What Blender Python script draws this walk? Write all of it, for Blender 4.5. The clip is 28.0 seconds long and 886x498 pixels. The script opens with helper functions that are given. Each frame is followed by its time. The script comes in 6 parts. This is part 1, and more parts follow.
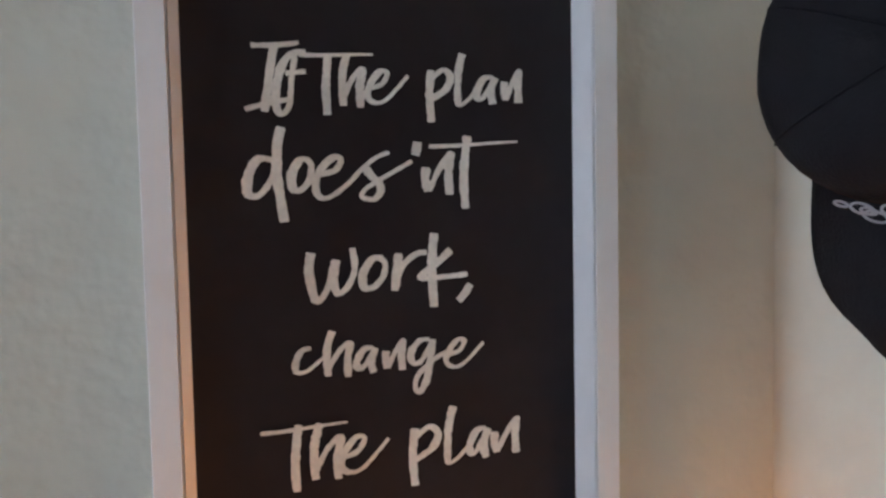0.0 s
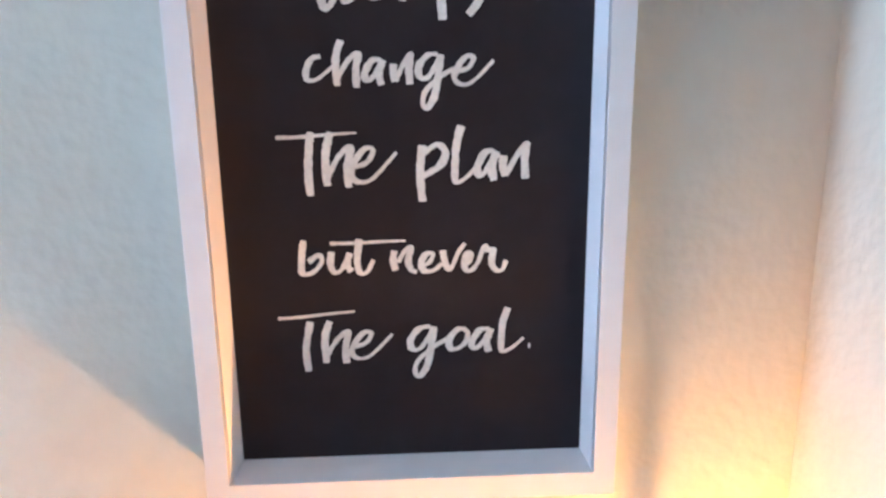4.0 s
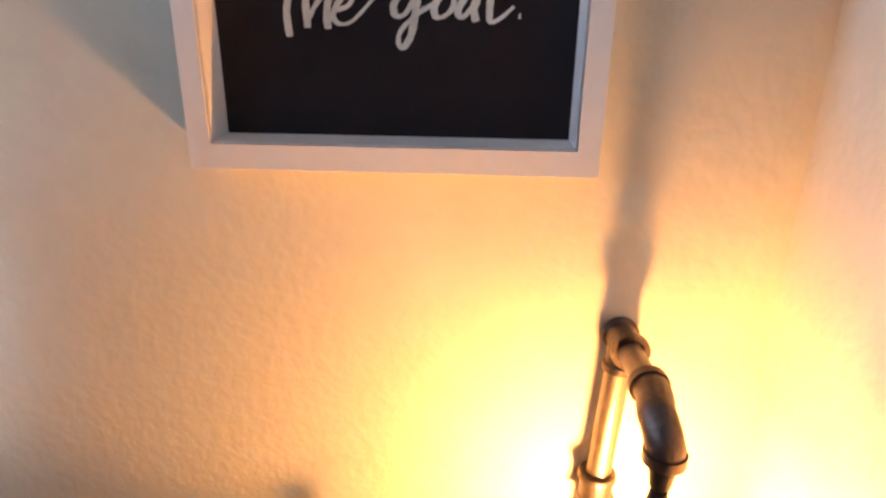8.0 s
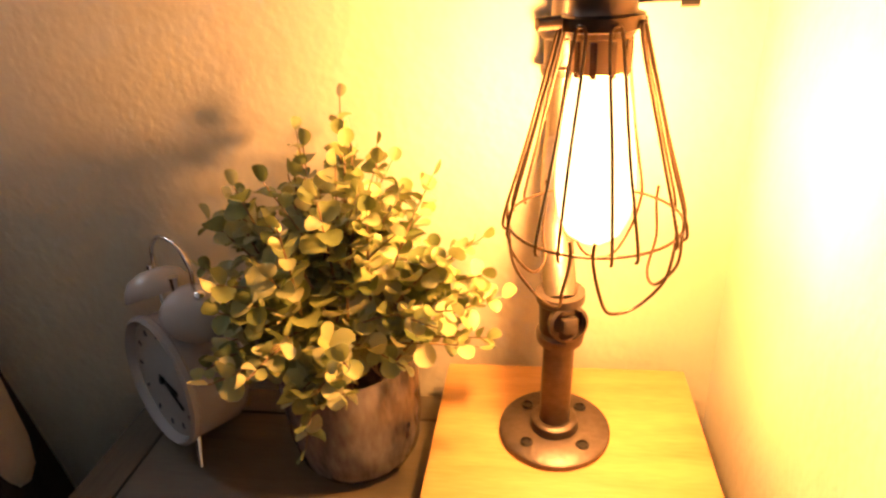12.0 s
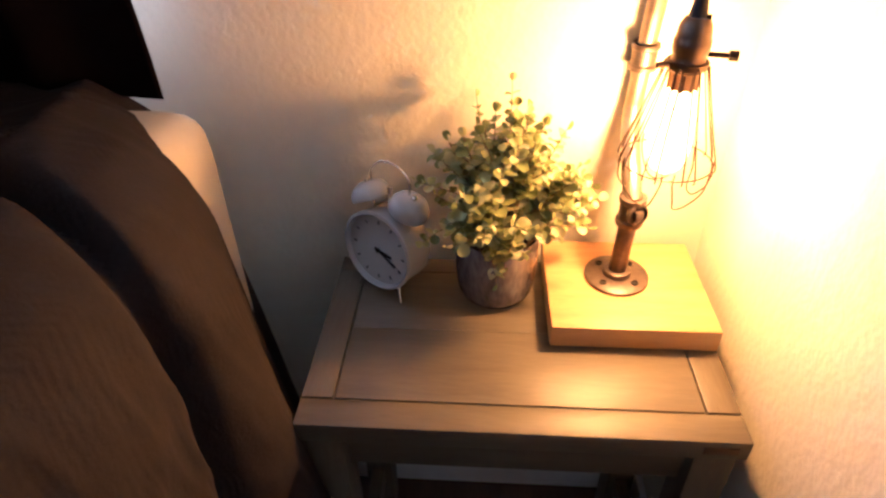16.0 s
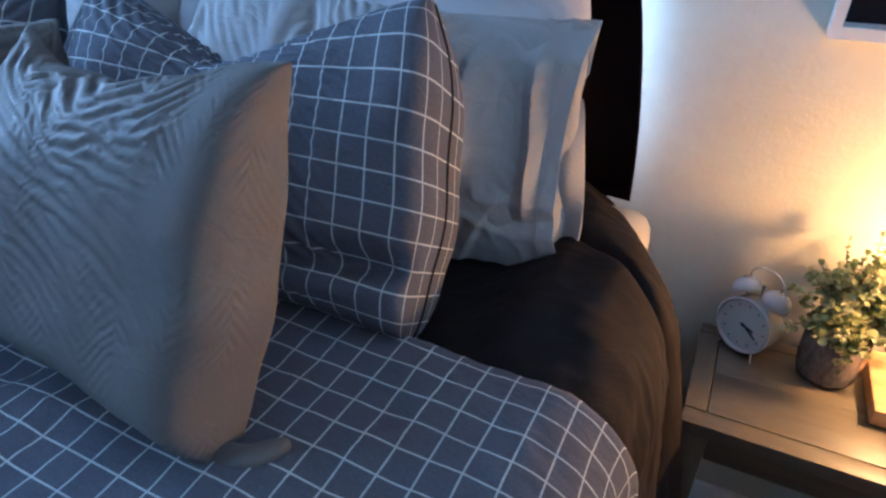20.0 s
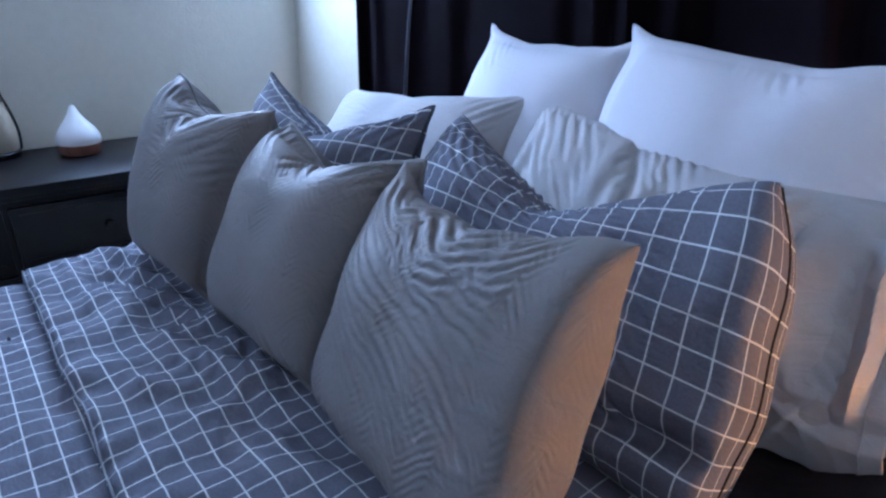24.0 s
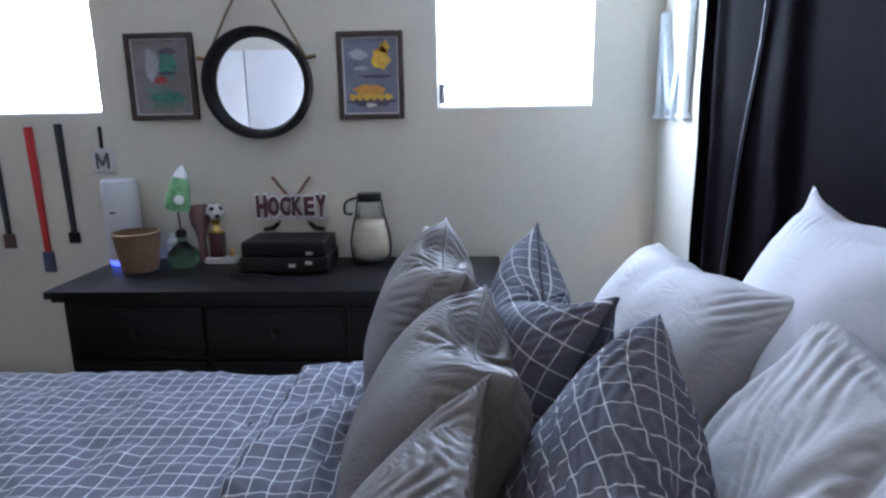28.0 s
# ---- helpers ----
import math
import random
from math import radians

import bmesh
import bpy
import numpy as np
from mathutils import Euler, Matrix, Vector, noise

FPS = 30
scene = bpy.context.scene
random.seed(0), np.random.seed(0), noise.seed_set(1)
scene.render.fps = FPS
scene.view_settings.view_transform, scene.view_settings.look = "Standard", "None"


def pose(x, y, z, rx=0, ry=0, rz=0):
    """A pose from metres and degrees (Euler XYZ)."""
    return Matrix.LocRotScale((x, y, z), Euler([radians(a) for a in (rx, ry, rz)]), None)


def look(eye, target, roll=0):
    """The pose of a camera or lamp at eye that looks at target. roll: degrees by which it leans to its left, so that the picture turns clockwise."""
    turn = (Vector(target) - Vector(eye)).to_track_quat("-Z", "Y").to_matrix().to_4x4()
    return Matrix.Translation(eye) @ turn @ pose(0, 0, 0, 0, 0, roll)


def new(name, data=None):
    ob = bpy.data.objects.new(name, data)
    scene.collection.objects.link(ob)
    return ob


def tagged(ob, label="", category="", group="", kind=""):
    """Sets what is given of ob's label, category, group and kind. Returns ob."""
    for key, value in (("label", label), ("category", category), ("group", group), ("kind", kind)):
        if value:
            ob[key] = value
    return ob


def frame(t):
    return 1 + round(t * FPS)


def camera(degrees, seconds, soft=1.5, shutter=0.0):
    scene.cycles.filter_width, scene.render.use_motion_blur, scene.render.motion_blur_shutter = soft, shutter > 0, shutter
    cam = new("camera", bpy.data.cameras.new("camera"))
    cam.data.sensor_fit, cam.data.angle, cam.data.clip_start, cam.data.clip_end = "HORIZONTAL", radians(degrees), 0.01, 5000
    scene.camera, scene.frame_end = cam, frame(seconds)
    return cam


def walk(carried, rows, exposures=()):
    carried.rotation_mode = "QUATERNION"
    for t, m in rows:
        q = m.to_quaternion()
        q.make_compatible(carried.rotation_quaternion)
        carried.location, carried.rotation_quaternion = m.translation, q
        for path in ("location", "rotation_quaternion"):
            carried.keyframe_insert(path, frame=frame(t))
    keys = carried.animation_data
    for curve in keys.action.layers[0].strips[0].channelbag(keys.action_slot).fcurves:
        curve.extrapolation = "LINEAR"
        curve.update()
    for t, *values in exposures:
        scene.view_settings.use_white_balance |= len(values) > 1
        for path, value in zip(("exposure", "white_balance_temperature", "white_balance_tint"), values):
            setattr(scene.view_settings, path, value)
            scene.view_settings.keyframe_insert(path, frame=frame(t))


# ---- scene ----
cam = camera(71.6, 28.0, soft=2.5)
PATH = [
    (0, (-0.204, -0.406, 1.525), (0.262, 1.537, 1.432), -1.1),
    (0.5, (-0.184, -0.405, 1.509), (0.201, 1.553, 1.377), -1.2),
    (1, (-0.18, -0.41, 1.493), (0.163, 1.555, 1.349), -1.2),
    (1.5, (-0.141, -0.415, 1.485), (0.004, 1.567, 1.26), -1.4),
    (2, (-0.15, -0.422, 1.472), (0.007, 1.552, 1.194), -1.1),
    (2.5, (-0.146, -0.429, 1.457), (-0.006, 1.543, 1.154), -1.0),
    (3, (-0.139, -0.434, 1.437), (-0.04, 1.538, 1.123), -0.8),
    (3.5, (-0.138, -0.433, 1.419), (-0.054, 1.532, 1.059), -0.7),
    (5.5, (-0.128, -0.435, 1.346), (-0.007, 1.504, 0.873), -0.6),
    (6, (-0.124, -0.439, 1.328), (-0.015, 1.491, 0.814), -0.3),
    (6.5, (-0.123, -0.441, 1.317), (-0.022, 1.481, 0.772), -0.4),
    (7, (-0.114, -0.448, 1.289), (-0.067, 1.463, 0.702), 0.3),
    (7.5, (-0.096, -0.453, 1.263), (-0.111, 1.429, 0.587), 0.9),
    (8, (-0.081, -0.461, 1.238), (-0.187, 1.414, 0.551), 0.7),
    (8.5, (-0.021, -0.457, 1.188), (-0.313, 1.396, 0.494), 0.6),
    (9, (-0.017, -0.425, 1.119), (-0.287, 1.412, 0.376), 0.5),
    (9.5, (-0.011, -0.43, 1.079), (-0.243, 1.379, 0.258), -1.4),
    (10, (-0.018, -0.438, 1.053), (-0.227, 1.362, 0.208), -1.5),
    (10.5, (-0.006, -0.424, 1.019), (-0.18, 1.372, 0.157), -2.0),
    (11, (0.007, -0.423, 0.994), (-0.217, 1.336, 0.068), -3.5),
    (11.5, (0.012, -0.434, 0.963), (-0.283, 1.335, 0.077), -4.2),
    (12, (0.016, -0.449, 0.932), (-0.303, 1.31, 0.033), -4.4),
    (12.5, (0.015, -0.466, 0.907), (-0.31, 1.272, -0.027), -4.2),
    (14.5, (-0.073, -0.534, 0.908), (-0.17, 1.169, -0.137), -1.6),
    (15, (-0.1, -0.58, 0.945), (-0.205, 1.122, -0.1), -1.5),
    (15.5, (-0.125, -0.65, 1.006), (-0.28, 1.031, -0.066), -1.4),
    (16, (-0.152, -0.721, 1.103), (-0.265, 0.881, -0.09), -0.9),
    (16.5, (-0.188, -0.803, 1.173), (-0.276, 0.814, -0.001), -0.0),
    (17, (-0.204, -0.862, 1.233), (-0.326, 0.737, 0.038), 0.7),
    (17.5, (-0.217, -0.936, 1.263), (-0.393, 0.678, 0.095), 1.1),
    (18, (-0.253, -0.987, 1.29), (-0.51, 0.635, 0.149), 0.8),
    (18.5, (-0.285, -1.046, 1.305), (-0.66, 0.575, 0.195), 0.1),
    (19, (-0.321, -1.099, 1.322), (-0.836, 0.509, 0.25), -0.3),
    (19.5, (-0.349, -1.132, 1.339), (-1.018, 0.427, 0.281), -0.2),
    (20, (-0.379, -1.155, 1.35), (-1.135, 0.375, 0.307), 0.2),
    (20.5, (-0.402, -1.171, 1.362), (-1.268, 0.328, 0.361), 1.0),
    (21, (-0.419, -1.19, 1.373), (-1.401, 0.268, 0.419), 1.1),
    (21.5, (-0.434, -1.201, 1.383), (-1.475, 0.235, 0.46), 1.0),
    (23.5, (-0.46, -1.242, 1.421), (-1.761, 0.048, 0.618), 0.2),
    (24, (-0.45, -1.195, 1.419), (-1.887, -0.03, 0.657), 0.4),
    (24.5, (-0.424, -1.13, 1.428), (-1.995, -0.132, 0.694), -0.1),
    (25, (-0.408, -1.054, 1.445), (-2.091, -0.233, 0.741), -0.1),
    (25.5, (-0.391, -1.025, 1.451), (-2.159, -0.356, 0.797), -0.6),
    (26, (-0.377, -0.997, 1.456), (-2.196, -0.431, 0.847), -0.7),
    (26.5, (-0.402, -0.938, 1.472), (-2.263, -0.478, 0.903), -0.4),
    (27, (-0.449, -0.858, 1.487), (-2.363, -0.569, 0.982), -0.7),
    (27.5, (-0.469, -0.797, 1.494), (-2.408, -0.687, 1.02), -1.2),
    (28, (-0.477, -0.717, 1.498), (-2.429, -0.803, 1.068), -0.9),
]
EXPOSURE = [(0, -1.09, 6800, 6), (1, -0.92, 6500, 5), (2, -0.42, 5900, 4), (3, -0.14, 5550, 1), (6, -0.73, 5700, 8), (7, -0.97, 6200, 10), (9, -1.40, 6420, 9), (12, -1.62, 6900, 8), (15, -1.09, 5720, 11), (18, -0.98, 5080, 9), (19.5, -0.90, 4500, -1), (21, -0.73, 4500, -1), (23.5, -0.5, 5050, 11), (25, -0.48, 5300, 12), (28, -0.40, 6250, 13)]
walk(cam, [(t, look(eye, target, roll)) for t, eye, target, roll in PATH], EXPOSURE)

# ---- light ----
world = bpy.data.worlds.new("daylight")
scene.world = world
world.use_nodes = True
wn = world.node_tree
sky = wn.nodes.new("ShaderNodeTexSky")
sky.sky_type, sky.sun_disc = "NISHITA", False
sky.sun_elevation, sky.sun_rotation = radians(48), radians(150)
wn.nodes["Background"].inputs["Strength"].default_value = 0.15
wn.links.new(sky.outputs[0], wn.nodes["Background"].inputs["Color"])
sun = new("sun", bpy.data.lights.new("sun", "SUN"))
sun.data.energy, sun.data.angle, sun.data.color = 2.5, radians(0.5), (1, 0.95, 0.88)
sun.matrix_world = look((3, -6, 8), (0, 0, 0))


def area_lamp(name, eye, target, w, h, watts, colour):
    lamp = new(name, bpy.data.lights.new(name, "AREA"))
    lamp.data.shape, lamp.data.size, lamp.data.size_y = "RECTANGLE", w, h
    lamp.data.energy, lamp.data.color = watts, colour
    lamp.matrix_world = look(eye, target)
    return lamp


DAY = (0.58, 0.73, 1.0)
XF, XR, YB, ZC = -2.88, 0.16, -3.4, 2.45          # far wall, near wall, foot wall, ceiling
area_lamp("skylight_window_1", (XF - 0.10, -0.545, 1.84), (0, -0.9, 0.9), 0.56, 0.62, 54, DAY)
area_lamp("skylight_window_2", (XF - 0.10, -2.60, 1.84), (0, -1.6, 0.9), 0.86, 0.62, 26, DAY)
area_lamp("skylight_window_3", (-1.45, 0.10, 1.5), (-1.45, -1, 1.5), 1.6, 1.1, 95, DAY)
bulb_light = new("bulb_light", bpy.data.lights.new("bulb_light", "POINT"))
bulb_light.data.energy, bulb_light.data.color, bulb_light.data.shadow_soft_size = 40.0, (1.0, 0.41, 0.110), 0.016
bulb_light.location = (0.044, -0.129, 0.832)


# ---- materials ----
def mat(name, col, rough=0.6, metal=0.0, var=0.12, big=3.0, fine=60.0, bump=0.0, bscale=150.0, coat=0.0, sheen=0.0, tint=None, spec=0.5, bdetail=4.0):
    m = bpy.data.materials.new(name)
    m.use_nodes = True
    n, l = m.node_tree.nodes, m.node_tree.links
    b = n["Principled BSDF"]
    b.inputs["Roughness"].default_value, b.inputs["Metallic"].default_value = rough, metal
    b.inputs["Coat Weight"].default_value, b.inputs["Sheen Weight"].default_value, b.inputs["Specular IOR Level"].default_value = coat, sheen, spec
    co = n.new("ShaderNodeTexCoord")
    n1, n2 = n.new("ShaderNodeTexNoise"), n.new("ShaderNodeTexNoise")
    n1.inputs["Scale"].default_value, n2.inputs["Scale"].default_value = big, fine
    n1.inputs["Detail"].default_value = n2.inputs["Detail"].default_value = 3
    mx = n.new("ShaderNodeMix")
    mx.inputs[0].default_value = 0.45
    l.new(n1.outputs["Fac"], mx.inputs[2]), l.new(n2.outputs["Fac"], mx.inputs[3])
    ramp = n.new("ShaderNodeValToRGB")
    ramp.color_ramp.elements[0].position, ramp.color_ramp.elements[1].position = 0.3, 0.7
    other = tint or col
    ramp.color_ramp.elements[0].color = (*[c * (1 - var) for c in col], 1)
    ramp.color_ramp.elements[1].color = (*[min(1, c * (1 + var)) for c in other], 1)
    l.new(mx.outputs[0], ramp.inputs[0]), l.new(ramp.outputs[0], b.inputs["Base Color"])
    for x in (n1, n2):
        l.new(co.outputs["Object"], x.inputs["Vector"])
    if bump:
        n3, bp = n.new("ShaderNodeTexNoise"), n.new("ShaderNodeBump")
        n3.inputs["Scale"].default_value, n3.inputs["Detail"].default_value = bscale, bdetail
        bp.inputs["Strength"].default_value, bp.inputs["Distance"].default_value = bump, 0.004
        l.new(co.outputs["Object"], n3.inputs["Vector"])
        l.new(n3.outputs["Fac"], bp.inputs["Height"]), l.new(bp.outputs[0], b.inputs["Normal"])
    return m


def wood(name, col, dark, rough=0.5, along=(1, 12, 12), scale=6.0, coat=0.0, spec=0.5):
    """Wood whose grain runs along the axis with the smallest factor."""
    m = bpy.data.materials.new(name)
    m.use_nodes = True
    n, l = m.node_tree.nodes, m.node_tree.links
    b = n["Principled BSDF"]
    b.inputs["Roughness"].default_value, b.inputs["Coat Weight"].default_value, b.inputs["Specular IOR Level"].default_value = rough, coat, spec
    co, mp = n.new("ShaderNodeTexCoord"), n.new("ShaderNodeMapping")
    mp.inputs["Scale"].default_value = along
    l.new(co.outputs["Object"], mp.inputs["Vector"])
    info, add = n.new("ShaderNodeObjectInfo"), n.new("ShaderNodeVectorMath")
    sc = n.new("ShaderNodeMath")
    sc.operation, sc.inputs[1].default_value = "MULTIPLY", 17.0
    l.new(info.outputs["Random"], sc.inputs[0]), l.new(sc.outputs[0], add.inputs[1]), l.new(mp.outputs[0], add.inputs[0])
    n1, n2 = n.new("ShaderNodeTexNoise"), n.new("ShaderNodeTexNoise")
    n1.inputs["Scale"].default_value, n1.inputs["Detail"].default_value, n1.inputs["Distortion"].default_value = scale, 5, 0.6
    n2.inputs["Scale"].default_value, n2.inputs["Detail"].default_value = scale * 9, 4
    mx, ramp = n.new("ShaderNodeMix"), n.new("ShaderNodeValToRGB")
    mx.inputs[0].default_value = 0.35
    for x in (n1, n2):
        l.new(add.outputs[0], x.inputs["Vector"])
    l.new(n1.outputs["Fac"], mx.inputs[2]), l.new(n2.outputs["Fac"], mx.inputs[3])
    ramp.color_ramp.elements[0].position, ramp.color_ramp.elements[1].position = 0.34, 0.64
    ramp.color_ramp.elements[0].color, ramp.color_ramp.elements[1].color = (*dark, 1), (*col, 1)
    l.new(mx.outputs[0], ramp.inputs[0]), l.new(ramp.outputs[0], b.inputs["Base Color"])
    bp = n.new("ShaderNodeBump")
    bp.inputs["Strength"].default_value, bp.inputs["Distance"].default_value = 0.15, 0.002
    l.new(mx.outputs[0], bp.inputs["Height"]), l.new(bp.outputs[0], b.inputs["Normal"])
    return m


def plaid(name, base, line, pitch=0.0355, width=0.058):
    """Woven cotton with a window-pane check, laid out by the cloth's own UV metres."""
    m = bpy.data.materials.new(name)
    m.use_nodes = True
    n, l = m.node_tree.nodes, m.node_tree.links
    b = n["Principled BSDF"]
    b.inputs["Roughness"].default_value, b.inputs["Specular IOR Level"].default_value = 0.9, 0.1
    uv, sep = n.new("ShaderNodeUVMap"), n.new("ShaderNodeSeparateXYZ")
    uv.uv_map = "cloth"
    wob, wm = n.new("ShaderNodeTexNoise"), n.new("ShaderNodeVectorMath")
    wob.inputs["Scale"].default_value = 14
    wm.operation = "MULTIPLY_ADD"
    wm.inputs[1].default_value = (0.0016, 0.0016, 0)
    l.new(uv.outputs[0], wob.inputs["Vector"]), l.new(wob.outputs["Color"], wm.inputs[0]), l.new(uv.outputs[0], wm.inputs[2])
    l.new(wm.outputs[0], sep.inputs[0])
    hits = []
    for axis in (0, 1):
        d, f, c = n.new("ShaderNodeMath"), n.new("ShaderNodeMath"), n.new("ShaderNodeMath")
        d.operation, f.operation, c.operation = "DIVIDE", "FRACT", "LESS_THAN"
        d.inputs[1].default_value, c.inputs[1].default_value = pitch, width
        l.new(sep.outputs[axis], d.inputs[0]), l.new(d.outputs[0], f.inputs[0]), l.new(f.outputs[0], c.inputs[0])
        hits.append(c)
    mxm = n.new("ShaderNodeMath")
    mxm.operation = "MAXIMUM"
    l.new(hits[0].outputs[0], mxm.inputs[0]), l.new(hits[1].outputs[0], mxm.inputs[1])
    nz, sl = n.new("ShaderNodeTexNoise"), n.new("ShaderNodeMapRange")
    nz.inputs["Scale"].default_value = 260
    l.new(uv.outputs[0], nz.inputs["Vector"]), l.new(nz.outputs["Fac"], sl.inputs[0])
    sl.inputs[3].default_value, sl.inputs[4].default_value = 0.75, 1.25
    mix, mul = n.new("ShaderNodeMix"), n.new("ShaderNodeMix")
    mix.data_type = mul.data_type = "RGBA"
    mul.blend_type = "MULTIPLY"
    mul.inputs[0].default_value = 1
    mix.inputs[6].default_value, mix.inputs[7].default_value = (*base, 1), (*line, 1)
    l.new(mxm.outputs[0], mix.inputs[0]), l.new(mix.outputs[2], mul.inputs[6]), l.new(sl.outputs[0], mul.inputs[7])
    l.new(mul.outputs[2], b.inputs["Base Color"])
    n3, bp = n.new("ShaderNodeTexNoise"), n.new("ShaderNodeBump")
    n3.inputs["Scale"].default_value, n3.inputs["Detail"].default_value = 500, 2
    bp.inputs["Strength"].default_value, bp.inputs["Distance"].default_value = 0.2, 0.001
    l.new(uv.outputs[0], n3.inputs["Vector"]), l.new(n3.outputs["Fac"], bp.inputs["Height"]), l.new(bp.outputs[0], b.inputs["Normal"])
    return m


def glass(name, col=(1, 1, 1), rough=0.02, ior=1.45):
    m = bpy.data.materials.new(name)
    m.use_nodes = True
    b = m.node_tree.nodes["Principled BSDF"]
    b.inputs["Base Color"].default_value = (*col, 1)
    b.inputs["Transmission Weight"].default_value, b.inputs["Roughness"].default_value, b.inputs["IOR"].default_value = 1, rough, ior
    return m


def glow(name, col, strength):
    m = bpy.data.materials.new(name)
    m.use_nodes = True
    b = m.node_tree.nodes["Principled BSDF"]
    b.inputs["Base Color"].default_value = b.inputs["Emission Color"].default_value = (*col, 1)
    b.inputs["Emission Strength"].default_value = strength
    return m


WALL = mat("painted_wall", (0.605, 0.575, 0.49), 0.75, var=0.05, big=2, fine=40, bump=0.27, bscale=98, bdetail=1.5)
CEIL = mat("ceiling_paint", (0.78, 0.78, 0.76), 0.8, var=0.03, bump=0.3, bscale=70)
TRIM = mat("white_trim_paint", (0.78, 0.78, 0.77), 0.4, var=0.04)
WHITE = mat("white_lacquer", (0.80, 0.80, 0.80), 0.3, var=0.04, big=5)
FRAME_WHITE = mat("white_frame_paint", (0.76, 0.74, 0.74), 0.45, var=0.04, bump=0.06, bscale=90)
PANEL = mat("black_print", (0.021, 0.017, 0.020), 0.5, var=0.15, spec=0.12)
INK = mat("white_print", (0.70, 0.68, 0.63), 0.6, var=0.18, big=60, fine=300)
CURTAIN = mat("dark_sateen", (0.0050, 0.0035, 0.0046), 0.68, var=0.2, bump=0.1, bscale=400, spec=0.006)
GREY = mat("grey_quilted_sateen", (0.155, 0.144, 0.137), 0.6, var=0.07, big=6, fine=200, bump=0.12, bscale=300, spec=0.2)
LIGHT = mat("pale_grey_cotton", (0.325, 0.316, 0.316), 0.75, var=0.05, big=5, fine=200, bump=0.12, bscale=350)
PURE = mat("white_cotton", (0.53, 0.53, 0.56), 0.8, var=0.03, big=5, fine=200, bump=0.12, bscale=350)
PLAID = plaid("grey_check_cotton", (0.115, 0.119, 0.146), (0.54, 0.54, 0.545))
LINING = mat("white_lining", (0.72, 0.72, 0.70), 0.8, var=0.04)
BROWN = mat("brown_coverlet", (0.0215, 0.0180, 0.0190), 0.8, var=0.18, big=8, fine=240, bump=0.15, bscale=300, spec=0.06)
TICKING = mat("cream_mattress", (0.508, 0.459, 0.385), 0.85, var=0.05, bump=0.2, bscale=200)
WAX_OAK = wood("grey_brown_oak", (0.108, 0.090, 0.063), (0.068, 0.056, 0.040), 0.45, (1, 9, 9), 5)
PINE = wood("yellow_pine", (0.50, 0.30, 0.125), (0.38, 0.20, 0.075), 0.5, (1, 8, 8), 7)
IRON = mat("dark_iron_pipe", (0.105, 0.085, 0.080), 0.42, 0.9, var=0.25, big=25, fine=200, bump=0.15, bscale=200)
STEEL = mat("galvanised_pipe", (0.24, 0.20, 0.17), 0.42, 0.9, var=0.2, big=25, fine=180, bump=0.08, bscale=160)
CHROME = mat("polished_steel", (0.70, 0.70, 0.72), 0.12, 1.0, var=0.04)
BLACK = mat("black_plastic", (0.011, 0.010, 0.011), 0.4, var=0.2, spec=0.2)
BRONZE = mat("aged_bronze", (0.11, 0.075, 0.055), 0.35, 0.9, var=0.2, big=40)
ESPRESSO = wood("espresso_wood", (0.0065, 0.0055, 0.0070), (0.004, 0.0035, 0.0042), 0.36, (12, 1, 12), 5, spec=0.2)
FRAME_BROWN = wood("walnut_frame", (0.055, 0.030, 0.024), (0.03, 0.017, 0.014), 0.4, (10, 10, 2), 8)
MIRROR = mat("mirror_silver", (0.92, 0.93, 0.94), 0.02, 1.0, var=0.0)
FLOOR = wood("brown_floor_boards", (0.10, 0.055, 0.035), (0.055, 0.030, 0.020), 0.45, (8, 1, 8), 4)


